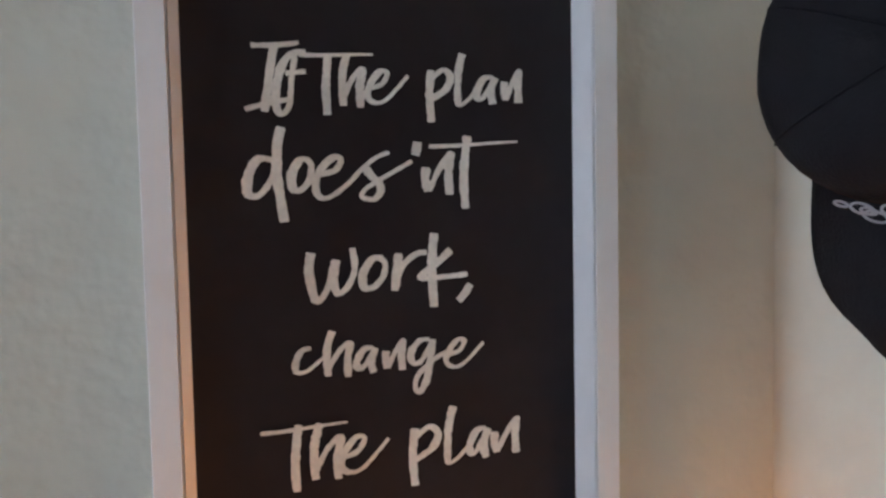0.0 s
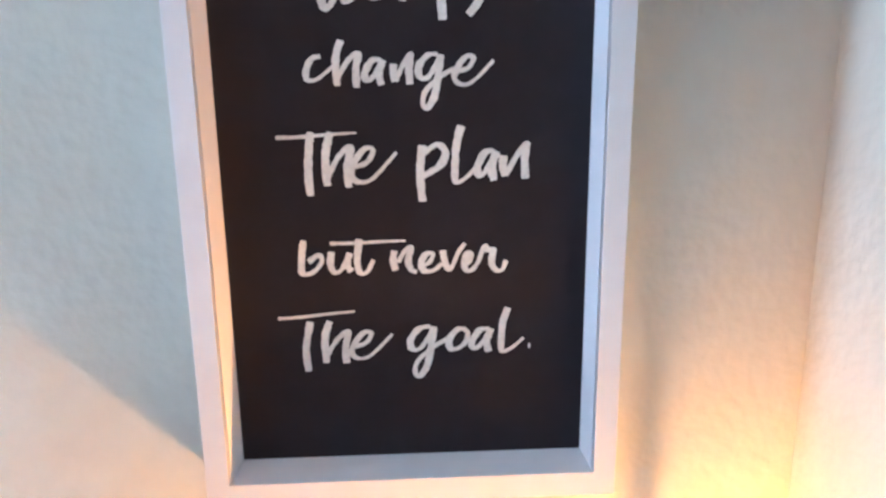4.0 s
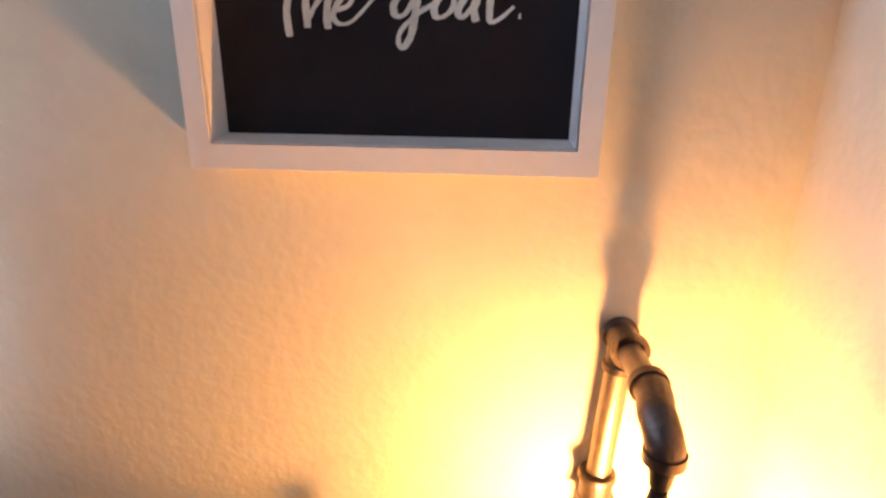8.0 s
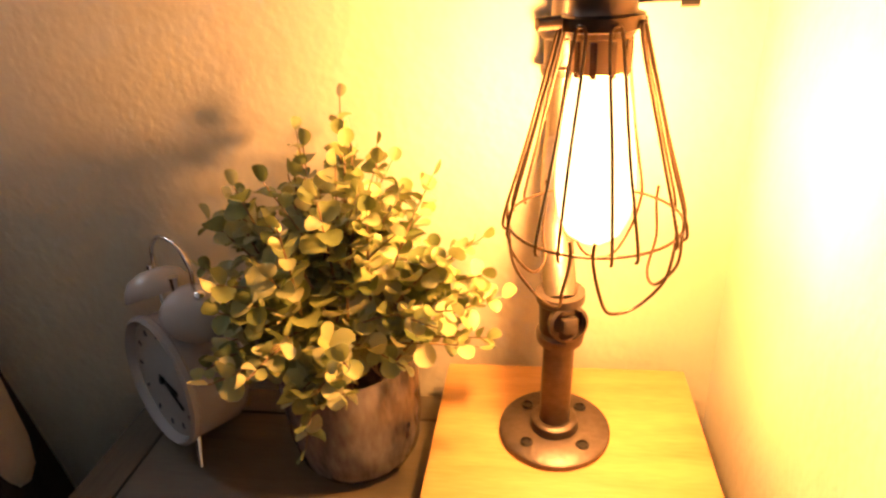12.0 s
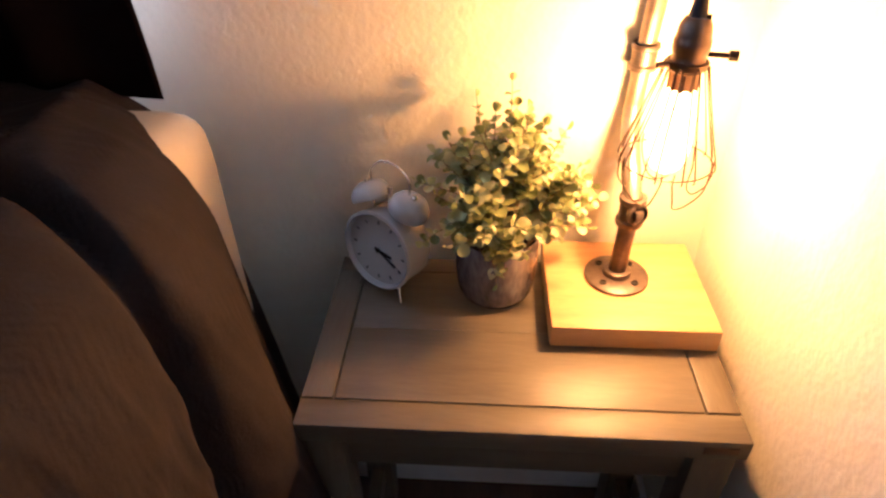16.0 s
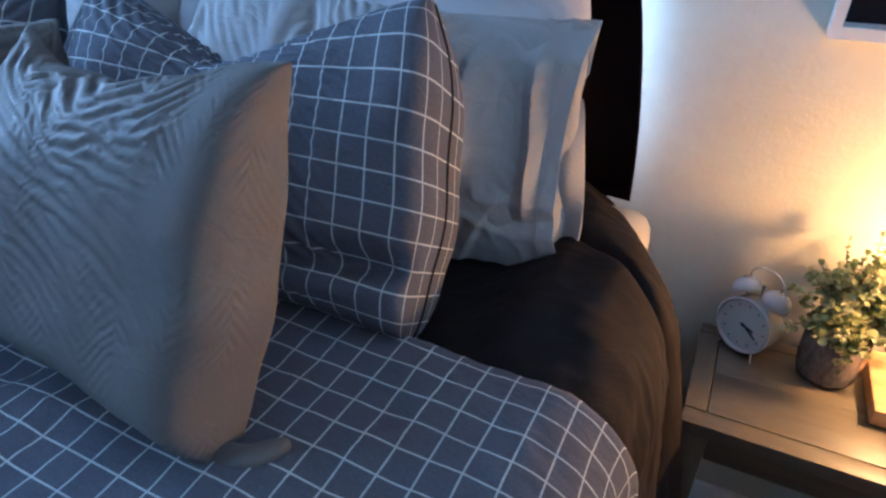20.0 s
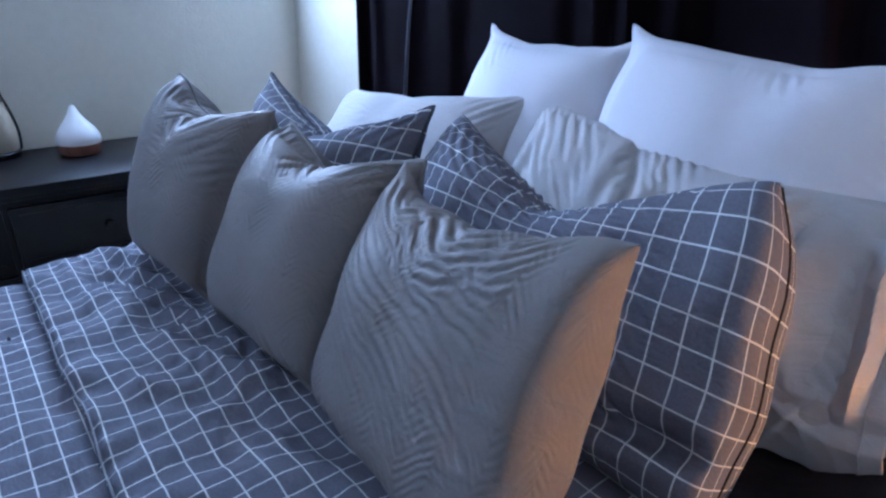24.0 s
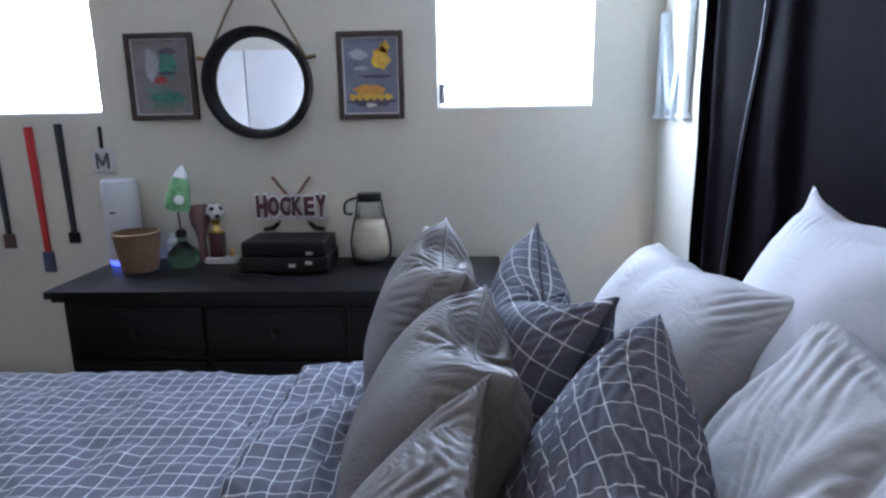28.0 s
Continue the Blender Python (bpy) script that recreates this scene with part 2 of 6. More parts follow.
def quilted(m, pitch, reach, strength, uv):
    """Adds stitched herringbone ripples, pulled flat in patches, to a cloth's relief."""
    n, l = m.node_tree.nodes, m.node_tree.links
    b = n["Principled BSDF"]
    src = n.new("ShaderNodeUVMap") if uv else n.new("ShaderNodeTexCoord")
    out = src.outputs[0] if uv else src.outputs["Object"]
    if uv:
        src.uv_map = "cloth"
    sep, bend, patch, cut, bp = (n.new(k) for k in ("ShaderNodeSeparateXYZ", "ShaderNodeTexNoise", "ShaderNodeTexNoise", "ShaderNodeMapRange", "ShaderNodeBump"))
    zig, add, wob, div, wave, mul = (n.new("ShaderNodeMath") for _ in range(6))
    zig.operation, add.operation, wob.operation, div.operation, wave.operation, mul.operation = "PINGPONG", "ADD", "MULTIPLY_ADD", "MULTIPLY", "SINE", "MULTIPLY"
    l.new(out, sep.inputs[0]), l.new(out, bend.inputs["Vector"]), l.new(out, patch.inputs["Vector"])
    bend.inputs["Scale"].default_value, patch.inputs["Scale"].default_value = 22, 13
    zig.inputs[1].default_value = reach
    l.new(sep.outputs[0], zig.inputs[0]), l.new(zig.outputs[0], add.inputs[0]), l.new(sep.outputs[1], add.inputs[1])
    wob.inputs[1].default_value = 0.016
    l.new(bend.outputs["Fac"], wob.inputs[0]), l.new(add.outputs[0], wob.inputs[2])
    div.inputs[1].default_value = 2 * math.pi / pitch
    l.new(wob.outputs[0], div.inputs[0]), l.new(div.outputs[0], wave.inputs[0])
    cut.inputs[1].default_value, cut.inputs[2].default_value = 0.45, 0.66
    l.new(patch.outputs["Fac"], cut.inputs[0]), l.new(cut.outputs[0], mul.inputs[0]), l.new(wave.outputs[0], mul.inputs[1])
    l.new(mul.outputs[0], bp.inputs["Height"])
    bp.inputs["Strength"].default_value, bp.inputs["Distance"].default_value = strength, 0.0016
    l.new(b.inputs["Normal"].links[0].from_socket, bp.inputs["Normal"]), l.new(bp.outputs[0], b.inputs["Normal"])


quilted(GREY, 0.0125, 0.055, 0.31, True)
quilted(BROWN, 0.009, 0.045, 0.12, False)


def crumpled(m, scale, strength, uv):
    """Adds the soft creases of used cloth to its relief."""
    n, l = m.node_tree.nodes, m.node_tree.links
    b = n["Principled BSDF"]
    src = n.new("ShaderNodeUVMap") if uv else n.new("ShaderNodeTexCoord")
    if uv:
        src.uv_map = "cloth"
    mp, nz, ab, bp = (n.new(k) for k in ("ShaderNodeMapping", "ShaderNodeTexNoise", "ShaderNodeMath", "ShaderNodeBump"))
    nz2, su = n.new("ShaderNodeTexNoise"), n.new("ShaderNodeMath")
    mp.inputs["Scale"].default_value, mp.inputs["Rotation"].default_value = (1.0, 1.9, 1.0), (0, 0, 0.5)
    l.new(src.outputs[0] if uv else src.outputs["Object"], mp.inputs[0]), l.new(mp.outputs[0], nz.inputs["Vector"]), l.new(mp.outputs[0], nz2.inputs["Vector"])
    nz.inputs["Scale"].default_value, nz.inputs["Detail"].default_value, nz.inputs["Distortion"].default_value = scale, 3, 0.8
    nz2.inputs["Scale"].default_value, nz2.inputs["Detail"].default_value = scale * 0.4, 2
    su.operation, ab.operation, su.inputs[1].default_value = "SUBTRACT", "ABSOLUTE", 0.5
    l.new(nz.outputs["Fac"], su.inputs[0]), l.new(su.outputs[0], ab.inputs[0])
    mul = n.new("ShaderNodeMath")
    mul.operation = "MULTIPLY"
    l.new(ab.outputs[0], mul.inputs[0]), l.new(nz2.outputs["Fac"], mul.inputs[1])
    l.new(mul.outputs[0], bp.inputs["Height"])
    bp.invert = True
    bp.inputs["Strength"].default_value, bp.inputs["Distance"].default_value = strength, 0.02
    l.new(b.inputs["Normal"].links[0].from_socket, bp.inputs["Normal"]), l.new(bp.outputs[0], b.inputs["Normal"])


for cloth, sc_, st_ in ((GREY, 16, 0.30), (LIGHT, 13, 0.45), (PURE, 12, 0.16), (PLAID, 15, 0.42)):
    crumpled(cloth, sc_, st_, True)
crumpled(BROWN, 9, 0.14, False)
WAX_OAK_Y = wood("grey_brown_oak_cross", (0.108, 0.090, 0.063), (0.068, 0.056, 0.040), 0.45, (9, 1, 9), 5)
WAX_OAK_Z = wood("grey_brown_oak_upright", (0.108, 0.090, 0.063), (0.068, 0.056, 0.040), 0.45, (9, 9, 1), 5)
BULB = glow("glowing_amber_glass", (1.0, 0.72, 0.34), 14)
STEM = mat("reddish_stem", (0.16, 0.10, 0.05), 0.7)
POT = wood("streaked_glaze", (0.24, 0.215, 0.22), (0.024, 0.020, 0.028), 0.25, (1, 1, 0.38), 19)
LEAF = bpy.data.materials.new("variegated_leaf")
LEAF.use_nodes = True
_n, _l = LEAF.node_tree.nodes, LEAF.node_tree.links
_b = _n["Principled BSDF"]
_g, _r = _n.new("ShaderNodeNewGeometry"), _n.new("ShaderNodeValToRGB")
_r.color_ramp.elements[0].color, _r.color_ramp.elements[1].color = (0.10, 0.14, 0.05, 1), (0.47, 0.48, 0.28, 1)
_e = _r.color_ramp.elements.new(0.5)
_e.color = (0.26, 0.30, 0.12, 1)
_o, _a, _f = _n.new("ShaderNodeObjectInfo"), _n.new("ShaderNodeMath"), _n.new("ShaderNodeMath")
_f.operation = "FRACT"
_l.new(_g.outputs["Random Per Island"], _a.inputs[0]), _l.new(_o.outputs["Random"], _a.inputs[1]), _l.new(_a.outputs[0], _f.inputs[0]), _l.new(_f.outputs[0], _r.inputs[0]), _l.new(_r.outputs[0], _b.inputs["Base Color"])
_b.inputs["Roughness"].default_value = 0.5
_t, _x = _n.new("ShaderNodeBsdfTranslucent"), _n.new("ShaderNodeMixShader")
_x.inputs[0].default_value = 0.3
_l.new(_r.outputs[0], _t.inputs["Color"]), _l.new(_b.outputs[0], _x.inputs[1]), _l.new(_t.outputs[0], _x.inputs[2])
_l.new(_x.outputs[0], _n["Material Output"].inputs["Surface"])


# ---- mesh helpers ----
ORIGIN = {}


def bx(x0, x1, y0, y1, z0, z1, bev=0.003, seg=2):
    bm = bmesh.new()
    bmesh.ops.create_cube(bm, size=1)
    for v in bm.verts:
        v.co = Vector(((x0 + x1) / 2 + v.co.x * (x1 - x0), (y0 + y1) / 2 + v.co.y * (y1 - y0), (z0 + z1) / 2 + v.co.z * (z1 - z0)))
    if bev:
        bmesh.ops.bevel(bm, geom=bm.edges[:], offset=bev, segments=seg, affect="EDGES", profile=0.6)
    return bm


def merge(*bms):
    for b in bms[1:]:
        me = bpy.data.meshes.new("tmp")
        b.to_mesh(me)
        b.free()
        bms[0].from_mesh(me)
        bpy.data.meshes.remove(me)
    return bms[0]


def moved(bm, m):
    bm.transform(m)
    return bm


def lathe(profile, at=(0, 0, 0), seg=32, turn=None):
    """A body of revolution: (radius, height) pairs from one end to the other."""
    bm = bmesh.new()
    rings = []
    for r, z in profile:
        if r < 1e-6:
            rings.append([bm.verts.new((0, 0, z))])
        else:
            rings.append([bm.verts.new((r * math.cos(2 * math.pi * i / seg), r * math.sin(2 * math.pi * i / seg), z)) for i in range(seg)])
    for a, b in zip(rings, rings[1:]):
        for i in range(seg):
            j = (i + 1) % seg
            q = [a[i % len(a)], a[j % len(a)], b[j % len(b)], b[i % len(b)]]
            q = [v for k, v in enumerate(q) if v not in q[:k]]
            if len(q) > 2:
                bm.faces.new(q)
    bmesh.ops.recalc_face_normals(bm, faces=bm.faces[:])
    if turn:
        bm.transform(turn)
    bm.transform(Matrix.Translation(at))
    return bm


def smooth_path(pts, n=6, closed=False):
    pts = [Vector(p) for p in pts]
    out, k = [], len(pts)
    for i in range(k if closed else k - 1):
        p0, p1, p2, p3 = (pts[(i + d) % k] if closed else pts[min(max(i + d, 0), k - 1)] for d in (-1, 0, 1, 2))
        for s in range(n):
            t = s / n
            out.append(0.5 * (2 * p1 + (p2 - p0) * t + (2 * p0 - 5 * p1 + 4 * p2 - p3) * t * t + (3 * p1 - p0 - 3 * p2 + p3) * t ** 3))
    return out if closed else out + [pts[-1]]


def tube(pts, r, seg=10, closed=False):
    """A round bar along points; r is one radius or one for each point."""
    pts = [Vector(p) for p in pts]
    rs = r if isinstance(r, (list, tuple)) else [r] * len(pts)
    bm, rings, k = bmesh.new(), [], len(pts)
    up = None
    for i, p in enumerate(pts):
        a = pts[(i - 1) % k] if closed or i else p
        b = pts[(i + 1) % k] if closed or i < k - 1 else p
        d = (b - a).normalized()
        if up is None:
            up = d.orthogonal().normalized()
        up = (up - d * up.dot(d)).normalized()
        side = d.cross(up)
        rings.append([bm.verts.new(p + rs[i] * (math.cos(2 * math.pi * j / seg) * up + math.sin(2 * math.pi * j / seg) * side)) for j in range(seg)])
    for a, b in zip(rings, rings[1:] + ([rings[0]] if closed else [])):
        for j in range(seg):
            bm.faces.new((a[j], a[(j + 1) % seg], b[(j + 1) % seg], b[j]))
    if not closed:
        bm.faces.new(rings[0][::-1]), bm.faces.new(rings[-1])
    bmesh.ops.recalc_face_normals(bm, faces=bm.faces[:])
    return bm


def grid(nu, nv, fn, uvfn=None):
    """A sheet of (nu+1) x (nv+1) points fn(u, v), with UV metres where uvfn is given."""
    bm = bmesh.new()
    vs = [[bm.verts.new(fn(i / nu, j / nv)) for i in range(nu + 1)] for j in range(nv + 1)]
    lay = bm.loops.layers.uv.new("cloth") if uvfn else None
    for j in range(nv):
        for i in range(nu):
            f = bm.faces.new((vs[j][i], vs[j][i + 1], vs[j + 1][i + 1], vs[j + 1][i]))
            if lay:
                for lp, (a, b) in zip(f.loops, ((i, j), (i + 1, j), (i + 1, j + 1), (i, j + 1))):
                    lp[lay].uv = uvfn(a / nu, b / nv)
    return bm


def mesh_of(name, bm, material, smooth=True):
    me = bpy.data.meshes.new(name)
    for f in bm.faces:
        f.smooth = smooth
    bm.to_mesh(me)
    bm.free()
    me.materials.append(material)
    if smooth:
        me.set_sharp_from_angle(angle=radians(38))
    return me


def thing(name, at, label, category, group="", kind=""):
    ob = new(name)
    ob.location, ob.empty_display_size = at, 0.05
    ORIGIN[ob] = Vector(at)
    return tagged(ob, label, category, group, kind)


def part(name, bm, material, parent, label="", smooth=True):
    bm.transform(Matrix.Translation(-ORIGIN[parent]))
    ob = new(name, mesh_of(name, bm, material, smooth))
    ob.parent = parent
    ORIGIN[ob] = ORIGIN[parent]
    return tagged(ob, label)


def solo(name, bm, material, at, label, category, group="", kind="", smooth=True):
    bm.transform(Matrix.Translation(-Vector(at)))
    ob = new(name, mesh_of(name, bm, material, smooth))
    ob.location = at
    ORIGIN[ob] = Vector(at)
    return tagged(ob, label, category, group, kind)


# ---- the room ----
def wall_x(name, x0, x1, y0, y1, openings, label):
    """A wall across x0..x1 thick, along y, with openings (ya, yb, za, zb) through it."""
    pieces, y = [], y0
    for ya, yb, za, zb in sorted(openings):
        pieces += [bx(x0, x1, y, ya, 0, ZC, 0), bx(x0, x1, ya, yb, 0, za, 0), bx(x0, x1, ya, yb, zb, ZC, 0)]
        y = yb
    pieces.append(bx(x0, x1, y, y1, 0, ZC, 0))
    return solo(name, merge(*pieces), WALL, ((x0 + x1) / 2, (y0 + y1) / 2, 0), label, "wall", kind="structure", smooth=False)


WIN1, WIN2 = (-0.834, -0.254, 1.517, 2.16), (-3.02, -2.148, 1.517, 2.16)
wall_x("wall_west", XF - 0.14, XF, YB, 0, [WIN1, WIN2], "cream painted wall with two high windows above the dresser")
wall_x("wall_east", XR, XR + 0.12, YB, 0, [], "cream painted textured wall beside the nightstand")
HX0, HX1, HZ0, HZ1 = -2.33, -0.575, 0.93, 2.12
solo("wall_north", merge(bx(XF - 0.14, HX0, 0, 0.14, 0, ZC, 0), bx(HX1, XR + 0.12, 0, 0.14, 0, ZC, 0), bx(HX0, HX1, 0, 0.14, 0, HZ0, 0),
     bx(HX0, HX1, 0, 0.14, HZ1, ZC, 0)), WALL, (0, 0.07, 0), "cream orange-peel textured wall behind the bed", "wall", kind="structure", smooth=False)
# foot wall, out of view: coloured darker than the others to cut bounced light
solo("wall_south", bx(XF - 0.14, XR + 0.12, YB - 0.12, YB, 0, ZC, 0), mat("taupe_bounce_cut", (0.24, 0.21, 0.19), 0.75, var=0.05, big=2, fine=40, bump=0.3, bscale=112), (0, YB, 0), "plain unseen wall at the foot of the bed, dark taupe to cut bounced light", "wall", kind="structure")
solo("ceiling", bx(XF - 0.14, XR + 0.12, YB - 0.12, 0.14, ZC, ZC + 0.1, 0), CEIL, (-1.4, -1.6, ZC), "white textured ceiling", "ceiling", kind="structure")
solo("floor", bx(XF - 0.14, XR + 0.12, YB - 0.12, 0.14, -0.1, 0, 0), FLOOR, (-1.4, -1.6, 0), "brown floor under the bed and nightstand", "floor", kind="structure")
solo("baseboard", merge(bx(XF, XR, -0.014, -0.001, 0, 0.10, 0.003), bx(XR - 0.014, XR - 0.001, YB, -0.014, 0, 0.10, 0.003), bx(XF + 0.001, XF + 0.014, YB, -0.014, 0, 0.10, 0.003)),
     TRIM, (-1.4, 0, 0), "white painted baseboard along the walls", "baseboard", kind="structure")

# ---- windows ----
OUT_WHITE = glow("bright_overcast_sky", (0.86, 0.93, 1.0), 6.0)
PANE = glass("window_glass", (1, 1, 1), 0.0, 1.05)


def window(name, ya, yb, za, zb, label):
    w = thing(name, (XF - 0.06, (ya + yb) / 2, za), label, "window", kind="structure")
    f = 0.012
    part("window_frame", merge(bx(XF - 0.10, XF - 0.05, ya, ya + f, za, zb, 0.003), bx(XF - 0.10, XF - 0.05, yb - f, yb, za, zb, 0.003),
                               bx(XF - 0.10, XF - 0.05, ya + f, yb - f, za, za + f, 0.003), bx(XF - 0.10, XF - 0.05, ya + f, yb - f, zb - f, zb, 0.003)), TRIM, w)
    p = part("pane", bx(XF - 0.080, XF - 0.076, ya + f, yb - f, za + f, zb - f, 0), PANE, w, smooth=False)
    p.visible_shadow = False
    part("window_sill", bx(XF - 0.049, XF - 0.002, ya + 0.001, yb - 0.001, za, za + 0.006, 0.002), TRIM, w)
    return w


w1 = window("window_1", *WIN1, "high white window full of bright daylight")
part("latch", merge(bx(XF - 0.05, XF - 0.035, -0.828, -0.806, 1.535, 1.61, 0.003), bx(XF - 0.035, XF - 0.02, -0.822, -0.812, 1.56, 1.60, 0.003)), mat("grey_latch_metal", (0.10, 0.10, 0.11), 0.4, 0.4), w1)
window("window_2", *WIN2, "high white window above the hanging lanyards")
w3 = thing("window_3", ((HX0 + HX1) / 2, 0.08, HZ0), "wide white window hidden behind the dark curtain", "window", kind="structure")
part("window_frame", merge(bx(HX0, HX0 + 0.04, 0.05, 0.10, HZ0, HZ1, 0.003), bx(HX1 - 0.04, HX1, 0.05, 0.10, HZ0, HZ1, 0.003),
                           bx(HX0 + 0.04, HX1 - 0.04, 0.05, 0.10, HZ0, HZ0 + 0.04, 0.003), bx(HX0 + 0.04, HX1 - 0.04, 0.05, 0.10, HZ1 - 0.04, HZ1, 0.003)), TRIM, w3)
for a, b in ((HX0 + 0.04, -1.46), (-1.46, HX1 - 0.04)):
    p = part("pane", bx(a, b, 0.074, 0.078, HZ0 + 0.04, HZ1 - 0.04, 0), PANE, w3, smooth=False)
    p.visible_shadow = False
solo("backdrop", merge(bx(XF - 1.6, XF - 1.55, -5.5, 2.0, 0.2, 4.5, 0), bx(-3.4, 1.0, 1.6, 1.65, 0.2, 4.0, 0)), OUT_WHITE, (XF - 1.6, -1.5, 0.2), "blank white overcast sky outside the windows", "sky", kind="structure", smooth=False)
solo("ground", bx(-60, 60, -60, 60, -0.35, -0.3, 0), mat("pale_ground", (0.35, 0.33, 0.28), 0.9), (0, 0, -0.3), "pale ground outside the house", "ground", kind="structure")

# ---- closet doors, seen in the mirror ----
for k, (ya, yb) in enumerate(((-2.62, -1.96), (-3.29, -2.63))):
    cd = thing("closet_door", (XR - 0.02, (ya + yb) / 2, 0.012), "plain white closet door", "door", "closet doors")
    part("leaf", bx(XR - 0.036, XR - 0.003, ya, yb, 0.012, 2.05, 0.004), WHITE, cd)
    for z0, z1 in ((0.15, 0.95), (1.08, 1.92)):
        part("raised_panel", bx(XR - 0.042, XR - 0.036, ya + 0.11, yb - 0.11, z0, z1, 0.004), WHITE, cd)
    part("knob", lathe([(0, 0), (0.010, 0), (0.010, 0.02), (0.018, 0.028), (0.016, 0.04), (0, 0.044)], (XR - 0.036, (yb - 0.05) if k else (ya + 0.05), 1.0), 20, Euler((0, -math.pi / 2, 0)).to_matrix().to_4x4()), CHROME, cd)

# ---- bed ----
BED_L, BED_R, BED_TOP = -1.98, -0.47, 0.83
bed = thing("bed", (-1.23, -1.1, 0), "wide bed with brown coverlet drawn over its mattress", "bed")
part("box_spring", bx(BED_L, BED_R, -2.12, -0.10, 0.16, 0.46, 0.03, 3), TICKING, bed)
part("mattress", bx(BED_L, BED_R, -2.12, -0.045, 0.46, BED_TOP - 0.015, 0.06, 4), TICKING, bed, "cream mattress with one corner bare")
for lx in (BED_L + 0.1, BED_R - 0.1):
    for ly in (-2.0, -0.25):
        part("leg", bx(lx - 0.03, lx + 0.03, ly - 0.03, ly + 0.03, 0, 0.16, 0.004), BLACK, bed)


def fold_noise(x, y, z, s):
    return noise.noise(Vector((x * s, y * s, z * s)))


def drape_point(s, y, top, edge, r, seed, flare=0.03, ripple=1.0):
    """A cloth that lies flat at height top up to x = edge, rounds over with radius r and hangs down; s runs in metres across it."""
    flat = edge - r - (BED_L - 0.02)
    if s < flat:
        x, z = BED_L - 0.02 + s, top
    elif s < flat + r * math.pi / 2:
        a = (s - flat) / r
        x, z = edge - r + r * math.sin(a), top - r + r * math.cos(a)
    else:
        d = s - flat - r * math.pi / 2
        x, z = edge + flare * d, top - r - d
    left = max(0, (BED_L + 0.07 - x) / 0.09)
    z -= 0.035 * left * left
    hang = min(1, max(0, (top - z) / 0.3))
    x += ripple * hang * (0.022 * math.sin(y * 17 + seed) + 0.012 * math.sin(y * 41 + 2 * seed))
    z += (1 - hang) * (0.010 * fold_noise(x, y, seed, 3.0) + 0.005 * fold_noise(x, y, seed, 9))
    return Vector((x, y, z))


def coverlet(u, v):
    y = -1.30 + v * 1.25
    lift = min(1.0, max(0, (y + 0.35) / 0.28))
    even = 1 - 0.9 * min(1.0, max(0, (y + 0.36) / 0.10))
    p = drape_point(u * 2.15, y, BED_TOP + 0.006, BED_R + 0.055 - 0.145 * lift ** 1.5, 0.10, 1.3, 0.13, 0.5)
    down = max(0.0, BED_TOP - p.z)
    line = -0.327 - 0.42 * (p.x + 0.52) - 0.10 * down
    d = y - line
    near = min(1.0, max(0.0, (p.x + 0.66) / 0.10)) * min(1.0, max(0.0, (y + 0.70) / 0.14))
    lip, slot = 1 / (1 + math.exp(max(-40, min(40, d * 90)))), 1 / (1 + (d / 0.0165) ** 4)
    p.z += near * (0.034 + 0.016 * lip - 0.050 * slot) * (1 - min(1, down / 0.25))
    p.x += near * (0.010 + 0.022 * lip - 0.044 * slot + 0.035 * max(0, min(1, d / 0.1))) * min(1, down / 0.12)
    rid = 0.2 - abs(fold_noise(p.x * 1.6 + y * 0.5, y * 0.7, 4, 9)) + 0.5 * (0.2 - abs(fold_noise(p.x * 1.5 - y, y * 1.8, 7, 16)))
    p.z += (0.004 * fold_noise(p.x * 2, y, 2, 14) + 0.010 * rid) * (1 - min(1, down / 0.1))
    side = 0.2 - abs(fold_noise(p.z * 0.5 + 0.3 * y, y * 2.2 - p.z * 0.6, 3, 8)) + 0.5 * (0.2 - abs(fold_noise(p.z * 1.1, y * 4, 8, 10)))
    p.x += 0.015 * even * side * min(1, down / 0.08)
    return p


part("coverlet", grid(250, 330, coverlet), BROWN, bed, "dark brown quilted coverlet hanging over the side")
duv = thing("duvet", (-1.23, -1.4, BED_TOP), "grey cotton duvet with thin white window-pane check", "duvet")


def rumple(p, y, k, seed):
    a = fold_noise(p.x * 0.7, y * 2.0, seed, 6.5)
    b = fold_noise(p.x * 1.8 + y, y * 1.1 - p.x, seed + 5, 7.5)
    c = abs(fold_noise(p.x * 1.2 - y * 1.5, y + p.x * 0.4, seed + 9, 7.0))
    return p + Vector((0, 0, k * (0.5 * a + 0.5 * b + (0.25 - c) * 1.1)))


def duvet(u, v):
    y = -2.16 + v * (2.16 - 1.06)
    p = drape_point(u * 2.05, y, BED_TOP + 0.022, BED_R + 0.075, 0.11, 4.1, 0.05)
    return rumple(p, y, 0.013 * min(1, max(0.15, (p.z - 0.6) / 0.2)), 2)


